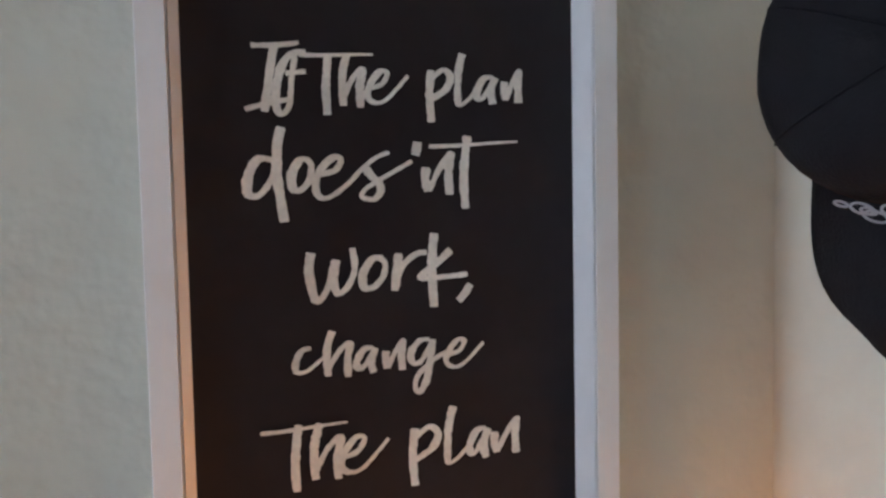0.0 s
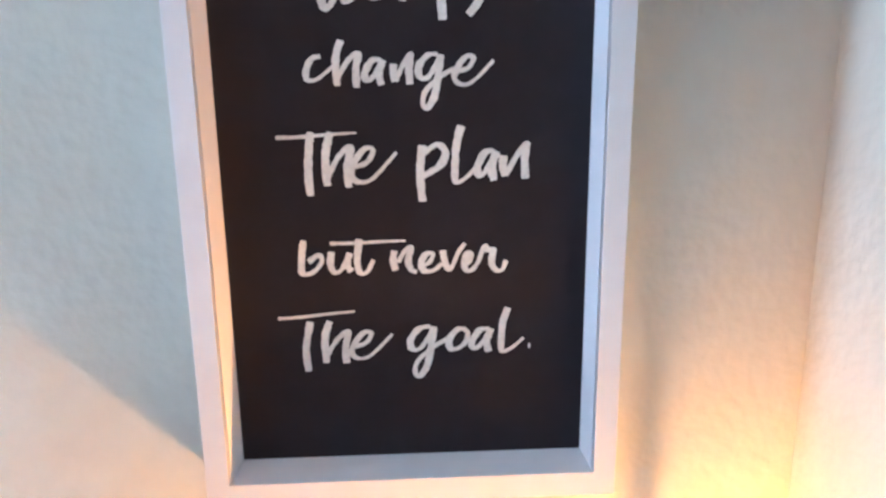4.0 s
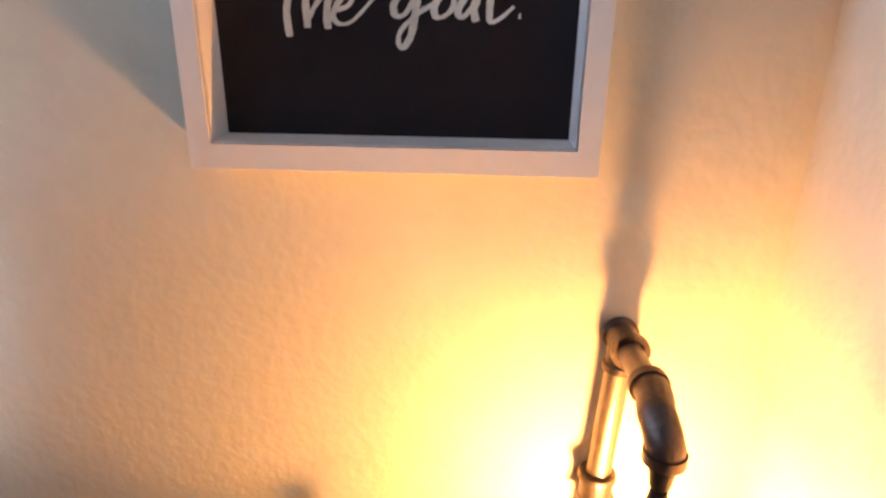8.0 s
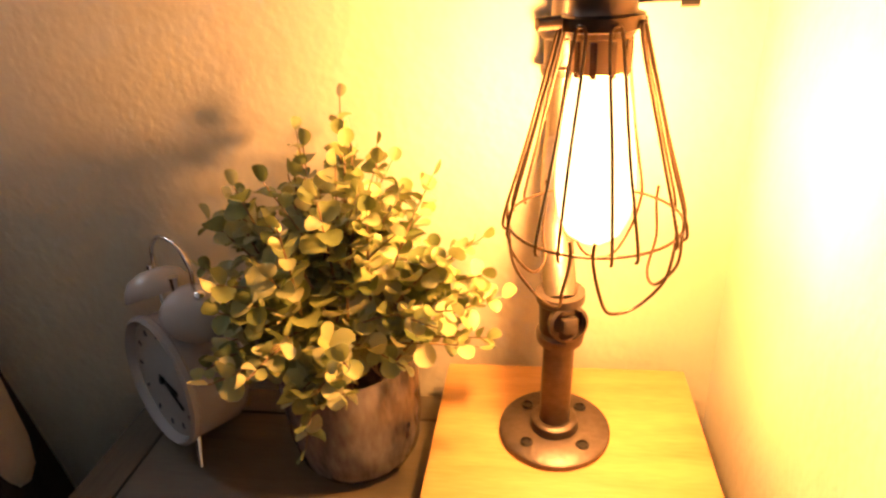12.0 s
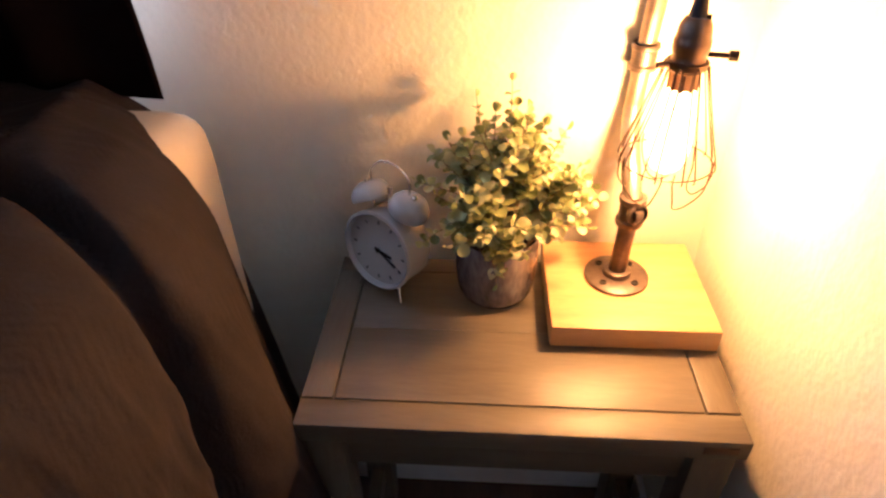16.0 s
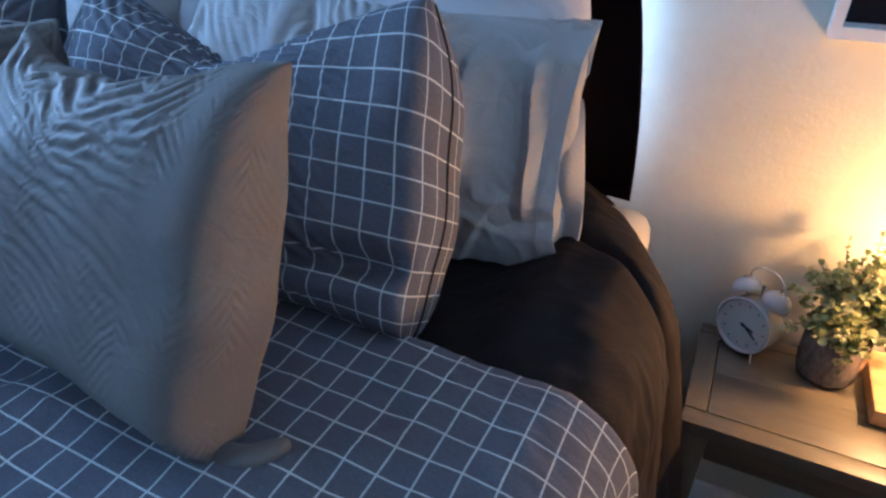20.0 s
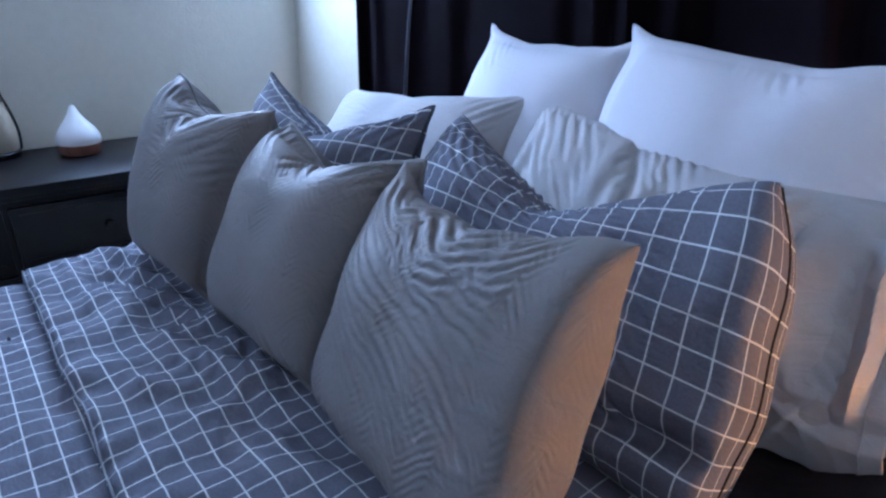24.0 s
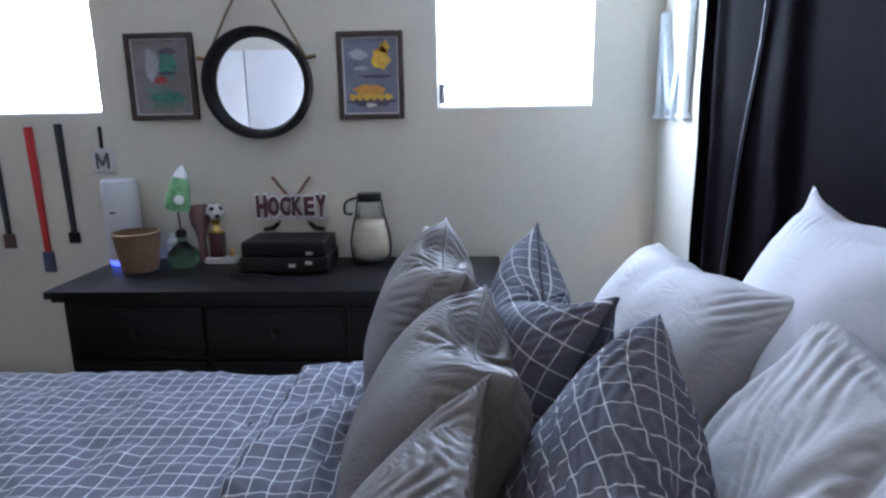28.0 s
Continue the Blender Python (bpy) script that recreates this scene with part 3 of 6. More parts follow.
def folded(u, v):
    y = -1.145 + v * (1.145 - 0.635)
    roll = 0.022 * (1 - min(1, (1 - v) / 0.06)) ** 2 + 0.012 * (1 - min(1, v / 0.03)) ** 2
    p = drape_point(u * 2.07, y, BED_TOP + 0.046 - roll, BED_R + 0.088, 0.12, 4.3, 0.05)
    calm = 1.45 - 1.15 * min(1, max(0, (p.x + 1.25) / 0.4))
    p = rumple(p, y, calm * 0.024 * min(1, max(0.1, (p.z - 0.6) / 0.2)) * (0.4 + 0.6 * math.sin(math.pi * min(1, v * 1.1))), 6)
    p.z += calm * 0.011 * (0.2 - abs(fold_noise(p.x * 1.3 + y * 0.8, y * 1.2 - p.x * 0.5, 4, 17))) * (0.3 + v) * min(1, max(0, (p.z - 0.7) / 0.1))
    hem = 0.010 * fold_noise(p.x, 0, 3, 5) * (1 - v)
    return p + Vector((0, hem - 0.09 * max(0, u - 0.74) * v, 0.006 * math.sin(p.x * 70 + 3 * fold_noise(p.x, y, 1, 6)) * math.exp(-v * 8) * (p.z > 0.8)))


for nm, bm in (("cover", grid(200, 120, duvet, lambda u, v: (u * 2.05, v * 1.10 + 0.012))), ("turned_back_edge", grid(260, 110, folded, lambda u, v: (u * 2.07 + 0.02, v * 0.51 + 0.02)))):
    ob = part(nm, bm, PLAID, duv)
    so = ob.modifiers.new("thickness", "SOLIDIFY")
    so.thickness, so.offset = 0.014, -1
HEM = mat("pale_hem_thread", (0.22, 0.22, 0.24), 0.9, var=0.1, big=20, fine=300)
part("hem", tube([folded(0.02 + 0.82 * k / 90, 0.012) + Vector((0, -0.003, 0.002)) for k in range(91)], 0.0015, 6), HEM, duv, "pale stitched hem")


def crease_lines(folds, w, h, seed):
    """Folds on a cushion's face: two ends in metres from its middle, sideways bow, width, depth."""
    r, out = random.Random(100 + seed), []
    if folds == "long":
        for k in range(6):
            x0 = (-0.92 + 1.84 * (k + r.random()) / 6) * w / 2
            y0 = r.uniform(0.55, 0.98) * h / 2
            y1 = y0 - h / 2 * 1.35 * r.uniform(0.45, 1.1)
            out.append((x0, y0, x0 + r.uniform(-0.06, 0.06), y1, r.uniform(-0.015, 0.015), r.uniform(0.012, 0.020), 0.020 * r.uniform(0.45, 1.0)))
        out += [(0.17, 0.85 * h / 2, 0.12, -0.35 * h / 2, 0.012, 0.048, 0.034), (0.285, 0.55 * h / 2, 0.27, -0.15 * h / 2, -0.01, 0.020, 0.017)]
    return out


def crease_height(lines, x, y):
    tot = 0.0
    for x0, y0, x1, y1, bow, wd, deep in lines:
        dx, dy = x1 - x0, y1 - y0
        ln = math.hypot(dx, dy)
        t = ((x - x0) * dx + (y - y0) * dy) / (ln * ln)
        if t <= 0 or t >= 1:
            continue
        d = ((y - y0) * dx - (x - x0) * dy) / ln - bow * 4 * t * (1 - t)
        if abs(d) < 4.5 * wd:
            q = d / wd
            tot += deep * math.sin(math.pi * t) ** 0.8 * (1.1 * math.exp(-1.3 * (math.sqrt(q * q + 0.6) - 0.775)) - 0.7 * math.exp(-((q - 1.7) / 1.2) ** 2))
    return tot


def relaxed(front, back, seam, slack_u, slack_v, dent, shift, seed, stiff, steps=120):
    """Lets the two sewn sheets of a cushion settle like slack cloth over its filling, so that folds form where there is cloth to spare."""
    g = np.stack([front, back])
    target, m, n = g.copy(), g.shape[1], g.shape[2]
    a, b = np.meshgrid(np.linspace(-1, 1, m), np.linspace(-1, 1, n), indexing="ij")
    length = lambda d: np.sqrt((d * d).sum(-1)) + 1e-9
    ru, rv = length(g[:, 1:] - g[:, :-1]), length(g[:, :, 1:] - g[:, :, :-1])
    row, col = ru.sum(1, keepdims=True), rv.sum(2, keepdims=True)
    press = np.exp(-((a - shift) / 0.75) ** 2) * np.clip((b + 0.35) / 0.9, 0, 1) ** 1.5
    ru = ru * (1 + seam * (row.max() / row - 1)) * (slack_u + 0.06 * dent * press[1:])
    rv = rv * (1 + seam * (col.max() / col - 1)) * (slack_v + dent * press[:, 1:])
    diag = np.sqrt(ru[:, :, 1:] ** 2 + rv[:, 1:] ** 2)
    two_u, two_v = ru[:, 1:] + ru[:, :-1], rv[:, :, 1:] + rv[:, :, :-1]
    four_u, four_v = two_u[:, 2:] + two_u[:, :-2], two_v[:, :, 2:] + two_v[:, :, :-2]
    s = slice(None)
    ties = [(s, slice(1, None), s, slice(None, -1), s, ru, 1.0, 0), (s, s, slice(1, None), s, slice(None, -1), rv, 1.0, 0),
            (s, slice(1, None), slice(1, None), slice(None, -1), slice(None, -1), diag, 0.35, 0), (s, slice(1, None), slice(None, -1), slice(None, -1), slice(1, None), diag, 0.35, 0),
            (s, slice(2, None), s, slice(None, -2), s, two_u, 0.22, 1), (s, s, slice(2, None), s, slice(None, -2), two_v, 0.22, 1),
            (s, slice(4, None), s, slice(None, -4), s, four_u, 0.06, 1), (s, s, slice(4, None), s, slice(None, -4), four_v, 0.06, 1)]
    weight = np.full((2, m, n, 1), 1e-6)
    for _, u1, v1, u0, v0, rest, k, _ in ties:
        weight[:, u1, v1] += k
        weight[:, u0, v0] += k
    rim = np.zeros((m, n), bool)
    rim[[0, -1]] = True
    rim[:, [0, -1]] = True
    hold = np.where(rim, 0.30, (0.025 if stiff else 0.006) + 0.10 * np.clip(1 - 7 * np.minimum(1 - abs(a), 1 - abs(b)), 0, 1))
    hold = np.maximum(hold, 0.35 * np.clip(abs(a * b) - 0.72, 0, 1) / 0.28)
    hold = np.maximum(hold, stiff * np.clip((a - 0.2) / 0.6, 0, 1) ** 2)[None, :, :, None]
    rnd = np.random.default_rng(seed + 40)
    rough = rnd.standard_normal((2, m, n))
    for _ in range(3):
        rough = (rough + np.roll(rough, 1, 1) + np.roll(rough, -1, 1) + np.roll(rough, 1, 2) + np.roll(rough, -1, 2)) / 3.2

    def normals(q):
        du, dv = np.gradient(q, axis=1), np.gradient(q, axis=2)
        nr = np.cross(du, dv)
        nr /= length(nr)[..., None]
        nr[1] *= -1
        return nr
    g = g + normals(g) * (0.0012 * rough * ~rim)[..., None]
    old = g.copy()
    for step in range(steps):
        g, old = g + 0.90 * (g - old), g
        g = g + hold * (target - g) + 0.00005 * normals(g)
        for _ in range(4):
            acc = np.zeros_like(g)
            for _, u1, v1, u0, v0, rest, k, one_way in ties:
                d = g[:, u1, v1] - g[:, u0, v0]
                ln = length(d)
                off = (1 - rest / ln)
                off = np.minimum(off, 0) if one_way else off
                d = d * (0.5 * k * off)[..., None]
                acc[:, u0, v0] += d
                acc[:, u1, v1] -= d
            g = g + 1.7 * acc / weight
            mid = (g[0] + g[1]) / 2
            g[:, rim] = mid[rim]
    return g


def finer(q, axis):
    """Doubles a grid of points along one axis on smooth curves."""
    q = np.moveaxis(q, axis, 0)
    p = np.concatenate([2 * q[:1] - q[1:2], q, 2 * q[-1:] - q[-2:-1]])
    out = np.empty((2 * len(q) - 1, *q.shape[1:]))
    out[::2], out[1::2] = q, (9 * (p[1:-2] + p[2:-1]) - p[:-3] - p[3:]) / 16
    return np.moveaxis(out, 0, axis)


def pillow(bl, br, tl, tr, thick, material, label, group, dip=0.10, seed=0, n=84, ears=0.05, side=0.03, wrinkle=0.006, box=2.8, shift=0.0, piping=None, sag=0.0, folds="none", gusset=0.0, tip=0.0, behind=1.0, sit=0.0, soft_corner=0.0, seam=0.2, slack=(1.02, 1.02), dent=0.0, wrap=0.0):
    """A cushion with four stitched corners, bulging to both sides, its top edge pressed in between the two upper corners."""
    bl, br, tl, tr = (Vector(p) for p in (bl, br, tl, tr))
    across, upward = (br - bl + tr - tl) / 2, (tl - bl + tr - br) / 2
    w, h = across.length, upward.length
    nor = across.cross(upward).normalized()
    ua, uu = across.normalized(), upward.normalized()
    at = (bl + br) / 2
    creases = crease_lines(folds, w, h, seed)

    def base_at(u, v):
        a, b = 2 * u - 1, 2 * v - 1
        p = (bl * (1 - u) + br * u) * (1 - v) + (tl * (1 - u) + tr * u) * v
        p = p - uu * (ears * h * (1 - a * a) * b * abs(b) ** 3) - ua * (side * w * (1 - b * b) * a * abs(a) ** 3)
        p = p + (ua * a + uu * b) * tip * abs(a * b) ** 11 - (ua * (a * w) + uu * (b * h)) * (soft_corner / 2) * abs(a * b) ** 2.5
        p = p + (uu * noise.noise(Vector((a * 2.2, 0, seed * 1.7))) * abs(b) ** 3 + ua * noise.noise(Vector((b * 2.2, 5, seed * 1.7))) * abs(a) ** 3 * 0.6) * 0.014
        p = p - nor * (wrap * max(0, (a - 0.1) / 0.9) ** 2)
        c = min(1, abs(a - shift) / (1 + abs(shift)))
        drop = (1 - c) ** 1.25 if folds == "check" else 0.5 * (1 + math.cos(math.pi * c))
        return p - upward * dip * drop * max(0, b) ** 1.8

    def surface(sd, u, v):
        u = 1 - (1 - u) ** 1.5 if gusset else u
        a, b = 2 * u - 1, 2 * v - 1
        fa, fb = max(0, 1 - abs(a) ** (box + (gusset if a > 0 else 0))), max(0, 1 - abs(b) ** (box - 0.2 + (sit if b < 0 else -0.3 * sit)))
        bulge = thick / 2 * fa ** (0.24 if gusset and a > 0 else 0.55) * fb ** 0.55
        edge = min(1, bulge / (thick * 0.25) + 0.001)
        px, py = a * w * 4, b * h * 4
        wr = wrinkle * edge * noise.noise(Vector((px * 1.3, py * 1.3, seed * 3.1 + sd)))
        if sd > 0:
            wr += edge * crease_height(creases, a * w / 2, b * h / 2)
        crease = -0.5 * thick * min(1, dip * 3) * math.exp(-((a - shift) / 0.30) ** 2) * max(0, b) ** 1.5 * edge * 0.6
        low = -sag * thick * math.exp(-((b + 0.55 - 0.25 * (a - 0.9)) / 0.10) ** 2) * max(0, a) ** 2 * (1 - abs(a) ** 10) * edge
        return base_at(u, v) + nor * sd * (bulge + wr + crease + low) * (1 if sd > 0 else behind)

    nu = round(n * max(1, w / h))
    sheets = [np.array([[surface(sd, i / nu, j / n) for j in range(n + 1)] for i in range(nu + 1)]) for sd in (1, -1)]
    g = relaxed(*sheets, seam, *slack, dent, shift, seed, 0.30 if gusset else 0.0)
    g = finer(finer(g, 1), 2)
    nu, nv = 2 * nu, 2 * n
    run = lambda q: np.concatenate([[0.0], np.cumsum(np.sqrt((np.diff(q, axis=0) ** 2).sum(-1)))])
    la, lb = run(g[0][:, round(0.45 * nv)]), run(g[0][round(0.6 * nu)])
    cloth_uv = lambda u, v: (la[round(u * nu)] + 0.013 * seed, lb[round(v * nv)])
    bm = merge(*[grid(nu, nv, lambda u, v, q=q: Vector(q[round(u * nu), round(v * nv)]), cloth_uv) for q in g])
    bmesh.ops.remove_doubles(bm, verts=bm.verts[:], dist=0.0004)
    bmesh.ops.recalc_face_normals(bm, faces=bm.faces[:])
    if piping is None:
        return solo("pillow", bm, material, at, label, "pillow", group)
    ob = thing("pillow", at, label, "pillow", group)
    part("cover", bm, material, ob)
    q = g[0]
    if piping is not PIPE:
        rim = np.concatenate([q[:-1, -1], q[-1, :0:-1], q[:0:-1, 0], q[0, :-1]])[::2]
        part("seam", tube(rim, 0.0032, 6, True), piping, ob)
    else:
        part("end_seam", tube(q[-1, 2:-1:2], 0.0022, 6), piping, ob, "dark overlocked end seam")
    return ob


SEAM = mat("grey_seam_thread", (0.07, 0.072, 0.086), 0.85, var=0.2, spec=0.1)
PIPE = mat("dark_seam_thread", (0.020, 0.017, 0.018), 0.8, var=0.2, spec=0.1)
G1 = "grey pillows in the front row"
pillow((-1.895, -0.905, 0.868), (-1.53, -0.875, 0.868), (-1.888, -0.769, 1.263), (-1.524, -0.72, 1.227), 0.20, GREY, "grey quilted satin pillow standing on the turned-back duvet", G1, 0.12, 1, wrinkle=0.006, side=-0.04, piping=GREY, slack=(1.0, 1.0), dent=0.09)
pillow((-1.490, -0.885, 0.868), (-1.13, -0.86, 0.868), (-1.535, -0.685, 1.203), (-1.15, -0.66, 1.200), 0.21, GREY, "grey quilted satin pillow pressed between two others", G1, 0.13, 2, wrinkle=0.007, side=-0.03, piping=GREY, slack=(1.0, 1.0), dent=0.09)
front = pillow((-1.155, -0.845, 0.866), (-0.742, -0.885, 0.861), (-1.157, -0.690, 1.204), (-0.748, -0.718, 1.207), 0.185, GREY, "grey quilted satin pillow with lamplight on its side", G1, 0.09, 3, wrinkle=0.0075, side=-0.03, box=3.0, gusset=20.0, shift=-0.25, soft_corner=0.018, tip=0.006, behind=0.25, sit=3.0, slack=(1.0, 1.0), dent=0.09)
ear = smooth_path([(-0.785, -0.875, 0.872), (-0.745, -0.890, 0.874), (-0.716, -0.885, 0.878), (-0.697, -0.866, 0.882), (-0.693, -0.854, 0.881)], 5)
part("curled_corner", tube(ear, [0.0165 * (1 - 0.40 * k / (len(ear) - 1)) * math.sqrt(max(0.02, 1 - (k / (len(ear) - 1)) ** 6)) for k in range(len(ear))], 14), GREY, front, "stitched corner curled up on the duvet")
G2 = "checked pillows in the second row"
pillow((-1.92, -0.68, 0.868), (-1.33, -0.67, 0.868), (-1.895, -0.56, 1.243), (-1.329, -0.505, 1.238), 0.17, PLAID, "dark grey window-pane checked pillow with a deep dent", G2, 0.26, 4, folds="check", wrinkle=0.008, piping=SEAM, shift=0.05, slack=(1.002, 1.002), dent=0.04)
pillow((-1.28, -0.70, 0.855), (-0.68, -0.650, 0.848), (-1.317, -0.447, 1.220), (-0.743, -0.447, 1.214), 0.19, PLAID, "dark grey window-pane checked pillow near the nightstand side", G2, 0.27, 5, folds="check", wrinkle=0.008, side=-0.07, box=3.6, gusset=20.0, piping=PIPE, sag=0.34, slack=(1.002, 1.002), dent=0.04)
G3 = "pale grey pillows in the third row"
pillow((-2.03, -0.44, 0.855), (-1.35, -0.43, 0.855), (-2.078, -0.22, 1.163), (-1.34, -0.215, 1.234), 0.20, LIGHT, "pale grey cotton pillow leaning back", G3, 0.03, 6, wrinkle=0.009, slack=(1.0, 1.0), seam=0.10)
case = pillow((-1.31, -0.43, 0.855), (-0.578, -0.392, 0.850), (-1.330, -0.21, 1.225), (-0.606, -0.245, 1.172), 0.22, LIGHT, "pale grey rumpled cotton pillow near the bed's edge", G3, 0.05, 7, folds="long", wrinkle=0.012, side=-0.01, box=2.3, ears=0.02, slack=(1.003, 1.0), wrap=0.03, sit=2.5, seam=0.1)


def hem_point(u, v):
    """The open end of the pillowcase: it leaves the pillow's end and droops outwards with a fold near its top."""
    z = 0.846 + 0.325 * v
    x, y = -0.600 - 0.028 * v, -0.378 + 0.150 * v
    out = u * (0.042 + 0.012 * math.sin(v * 5.2 + 0.6) - 0.022 * math.exp(-((v - 0.74) / 0.05) ** 2))
    back = 0.020 * math.sin(math.pi * u) * math.sin(v * 9 + 1) + 0.020 * u * (v - 0.2) + 0.014 * u
    return Vector((x + out, y + back, z - 0.018 * u * u * v + 0.004 * math.sin(v * 13) * u))


ob = part("open_hem", grid(20, 60, hem_point, lambda u, v: (u * 0.06, v * 0.33)), LIGHT, case, "loose open end of the pillowcase")
so = ob.modifiers.new("thickness", "SOLIDIFY")
so.thickness = 0.003


def smooth01(a):
    a = min(1.0, max(0.0, a))
    return a * a * (3 - 2 * a)


def fold_ridge(d, left, right):
    """A pressed fold: rises slowly over left, falls steeply over right."""
    return max(0.0, 1 + d / left if d < 0 else 1 - d / right)


def loose_point(u, v):
    """The slack front of the pillowcase near its open end, with sharp upright folds above one that runs across."""
    cross = 0.27 - 0.10 * u + 0.03 * math.sin(u * 7)
    up = smooth01((v - cross) / 0.30) * (1 - 0.5 * smooth01((v - 0.7) / 0.3))
    w = u + 0.02 * math.sin(v * 9) + 0.015 * fold_noise(u, v, 2, 6)
    push = up * (0.060 * fold_ridge(w - 0.36 + 0.05 * v, 0.20, 0.28) + 0.014 * fold_ridge(w - 0.12 + 0.04 * v, 0.10, 0.06) + 0.026 * fold_ridge(w - 0.83 + 0.10 * v, 0.10, 0.09))
    push += 0.014 * fold_ridge(v - cross, 0.20, 0.07) + 0.008 * fold_ridge(w - 0.30 - 0.9 * v, 0.10, 0.05) * (1 - up)
    push += 0.006 * (0.2 - abs(fold_noise(u * 0.9 + v * 0.4, v - u * 0.3, 5, 7)))
    y = -0.446 + 0.052 * u + 0.19 * max(0, v - 0.32) - push
    y += 0.05 * (1 - smooth01(u / 0.16)) + 0.06 * smooth01((v - 0.86) / 0.14)
    return Vector((-0.770 + 0.208 * u - 0.026 * v - 0.012 * u * math.sin(math.pi * v), y, 0.845 + 0.322 * v + 0.008 * math.sin(u * 5) * (1 - v) * 0.5))


ob = part("slack_front", grid(90, 110, loose_point, lambda u, v: (u * 0.21, v * 0.33)), LIGHT, case, "slack creased end of the pillowcase")
so = ob.modifiers.new("thickness", "SOLIDIFY")
so.thickness = 0.003
part("hem_stitch", tube([loose_point(0.88, 0.01 + 0.85 * k / 40) + Vector((0, -0.0008, 0)) for k in range(41)], 0.0011, 6), LIGHT, case, "stitched hem line")
G4 = "white pillows against the curtain"
pillow((-1.605, -0.25, 0.90), (-1.18, -0.25, 0.90), (-1.620, -0.088, 1.342), (-1.20, -0.10, 1.334), 0.20, PURE, "plump white cotton pillow against the dark curtain", G4, 0.06, 8, wrinkle=0.006, ears=-0.015, side=-0.06, box=2.2, tip=0.028, soft_corner=0.03, slack=(1.0, 1.0), seam=0.10)
pillow((-1.195, -0.265, 0.90), (-0.63, -0.25, 0.90), (-1.168, -0.135, 1.358), (-0.66, -0.115, 1.325), 0.21, PURE, "plump white cotton pillow with a peaked corner", G4, 0.06, 9, wrinkle=0.007, ears=-0.015, side=-0.06, box=2.2, tip=0.030, soft_corner=0.03, slack=(1.0, 1.0), seam=0.10)


# ---- curtain ----
def curtain_pt(u, v, off=0.0):
    z = 0.815 + v * 1.42
    up = z - 0.81
    right = -0.524 - (0.28 * up * up if up < 0.45 else 0.0567 + 0.14 * (up - 0.45))
    x = -2.36 + u * (right + 2.36)
    ph = u * 58 + 4.0 * math.sin(u * 9 + 0.6) + 1.2 * math.sin(v * 1.8 + u * 5) + 2.2 * math.sin(u * 21)
    d = 0.016 * math.sin(ph + 0.5 * math.sin(ph)) * (0.7 + 0.3 * math.sin(u * 31 + v)) + 0.010 * math.sin(u * 17 + 1.2) + 0.005 * fold_noise(x, z, 3, 4)
    d -= 0.018 * max(0, (u - 0.93) / 0.07) ** 2 + 0.012 * math.exp(-((u - 0.13 - 0.185 * v) / 0.016) ** 2)
    return Vector((x + 0.01 * math.sin(v * 3 + u * 9) * (1 - u), -0.047 + d + off, z + 0.004 * math.sin(ph)))


cur = thing("curtain", (-1.45, -0.045, 0.83), "dark brown blackout curtain in soft folds behind the pillows", "curtain")
ob = part("cloth", grid(260, 30, curtain_pt), CURTAIN, cur)
so = ob.modifiers.new("thickness", "SOLIDIFY")
so.thickness = 0.002
part("lining", grid(260, 30, lambda u, v: curtain_pt(u * 0.996 + 0.002, v * 0.996 + 0.003, 0.004)), LINING, cur, "white blackout lining")
# paler, shinier than the curtain: daylight along a fold, put into the colour
LIGHT_STREAK = mat("sateen_light_streak", (0.045, 0.046, 0.062), 0.4, var=0.2, big=9, spec=0.4)


def panel_edge(u, v):
    """An added strip that paints the streak of daylight wandering down through the curtain's folds."""
    c = 0.13 + 0.185 * v + 0.006 * math.sin(v * 11)
    p = curtain_pt(c + (u - 0.5) * 0.011 * (0.55 + 0.45 * math.sin(v * 3.0)), v)
    return p + Vector((0, -0.004 - 0.006 * math.sin(math.pi * u), 0))


part("panel_edge", grid(6, 60, panel_edge), LIGHT_STREAK, cur, "grey-blue strip painted as a streak of daylight on the curtain")
part("rod", tube([(-2.5, -0.055, 2.25), (-0.42, -0.055, 2.25)], 0.010, 14), BLACK, cur)
for x in (-2.47, -0.45):
    part("bracket", bx(x - 0.008, x + 0.008, -0.066, -0.0005, 2.235, 2.265, 0.002), BLACK, cur)

# ---- sign above the nightstand ----
FL, FR, FB, FT, FY = -0.2855, 0.0020, 1.1395, 1.83, -0.041
PY = -0.012
sign = thing("wall_sign", (-0.14, -0.02, FB), "black lettered sign in a deep white frame on the wall", "sign")
# the moulding's profile: distance inwards from the outer edge, depth from the wall
MOULD = ((0.0, -0.002), (0.0, FY + 0.0003), (0.0003, FY), (0.0156, FY), (0.0159, FY + 0.0035), (0.0167, FY + 0.0035), (0.0170, FY + 0.0012), (0.0183, PY - 0.001), (0.0183, -0.002))


def frame_bar(a, b):
    """One mitred bar of the sign's frame between two of its corners, each given with its inward directions."""
    bm = bmesh.new()
    ends = [[bm.verts.new((x + sx * s, y, z + sz * s)) for s, y in MOULD] for x, z, sx, sz in (a, b)]
    k = len(MOULD)
    for i in range(k):
        bm.faces.new((ends[0][i], ends[0][(i + 1) % k], ends[1][(i + 1) % k], ends[1][i]))
    bm.faces.new(ends[0]), bm.faces.new(ends[1][::-1])
    bmesh.ops.recalc_face_normals(bm, faces=bm.faces[:])
    return bm


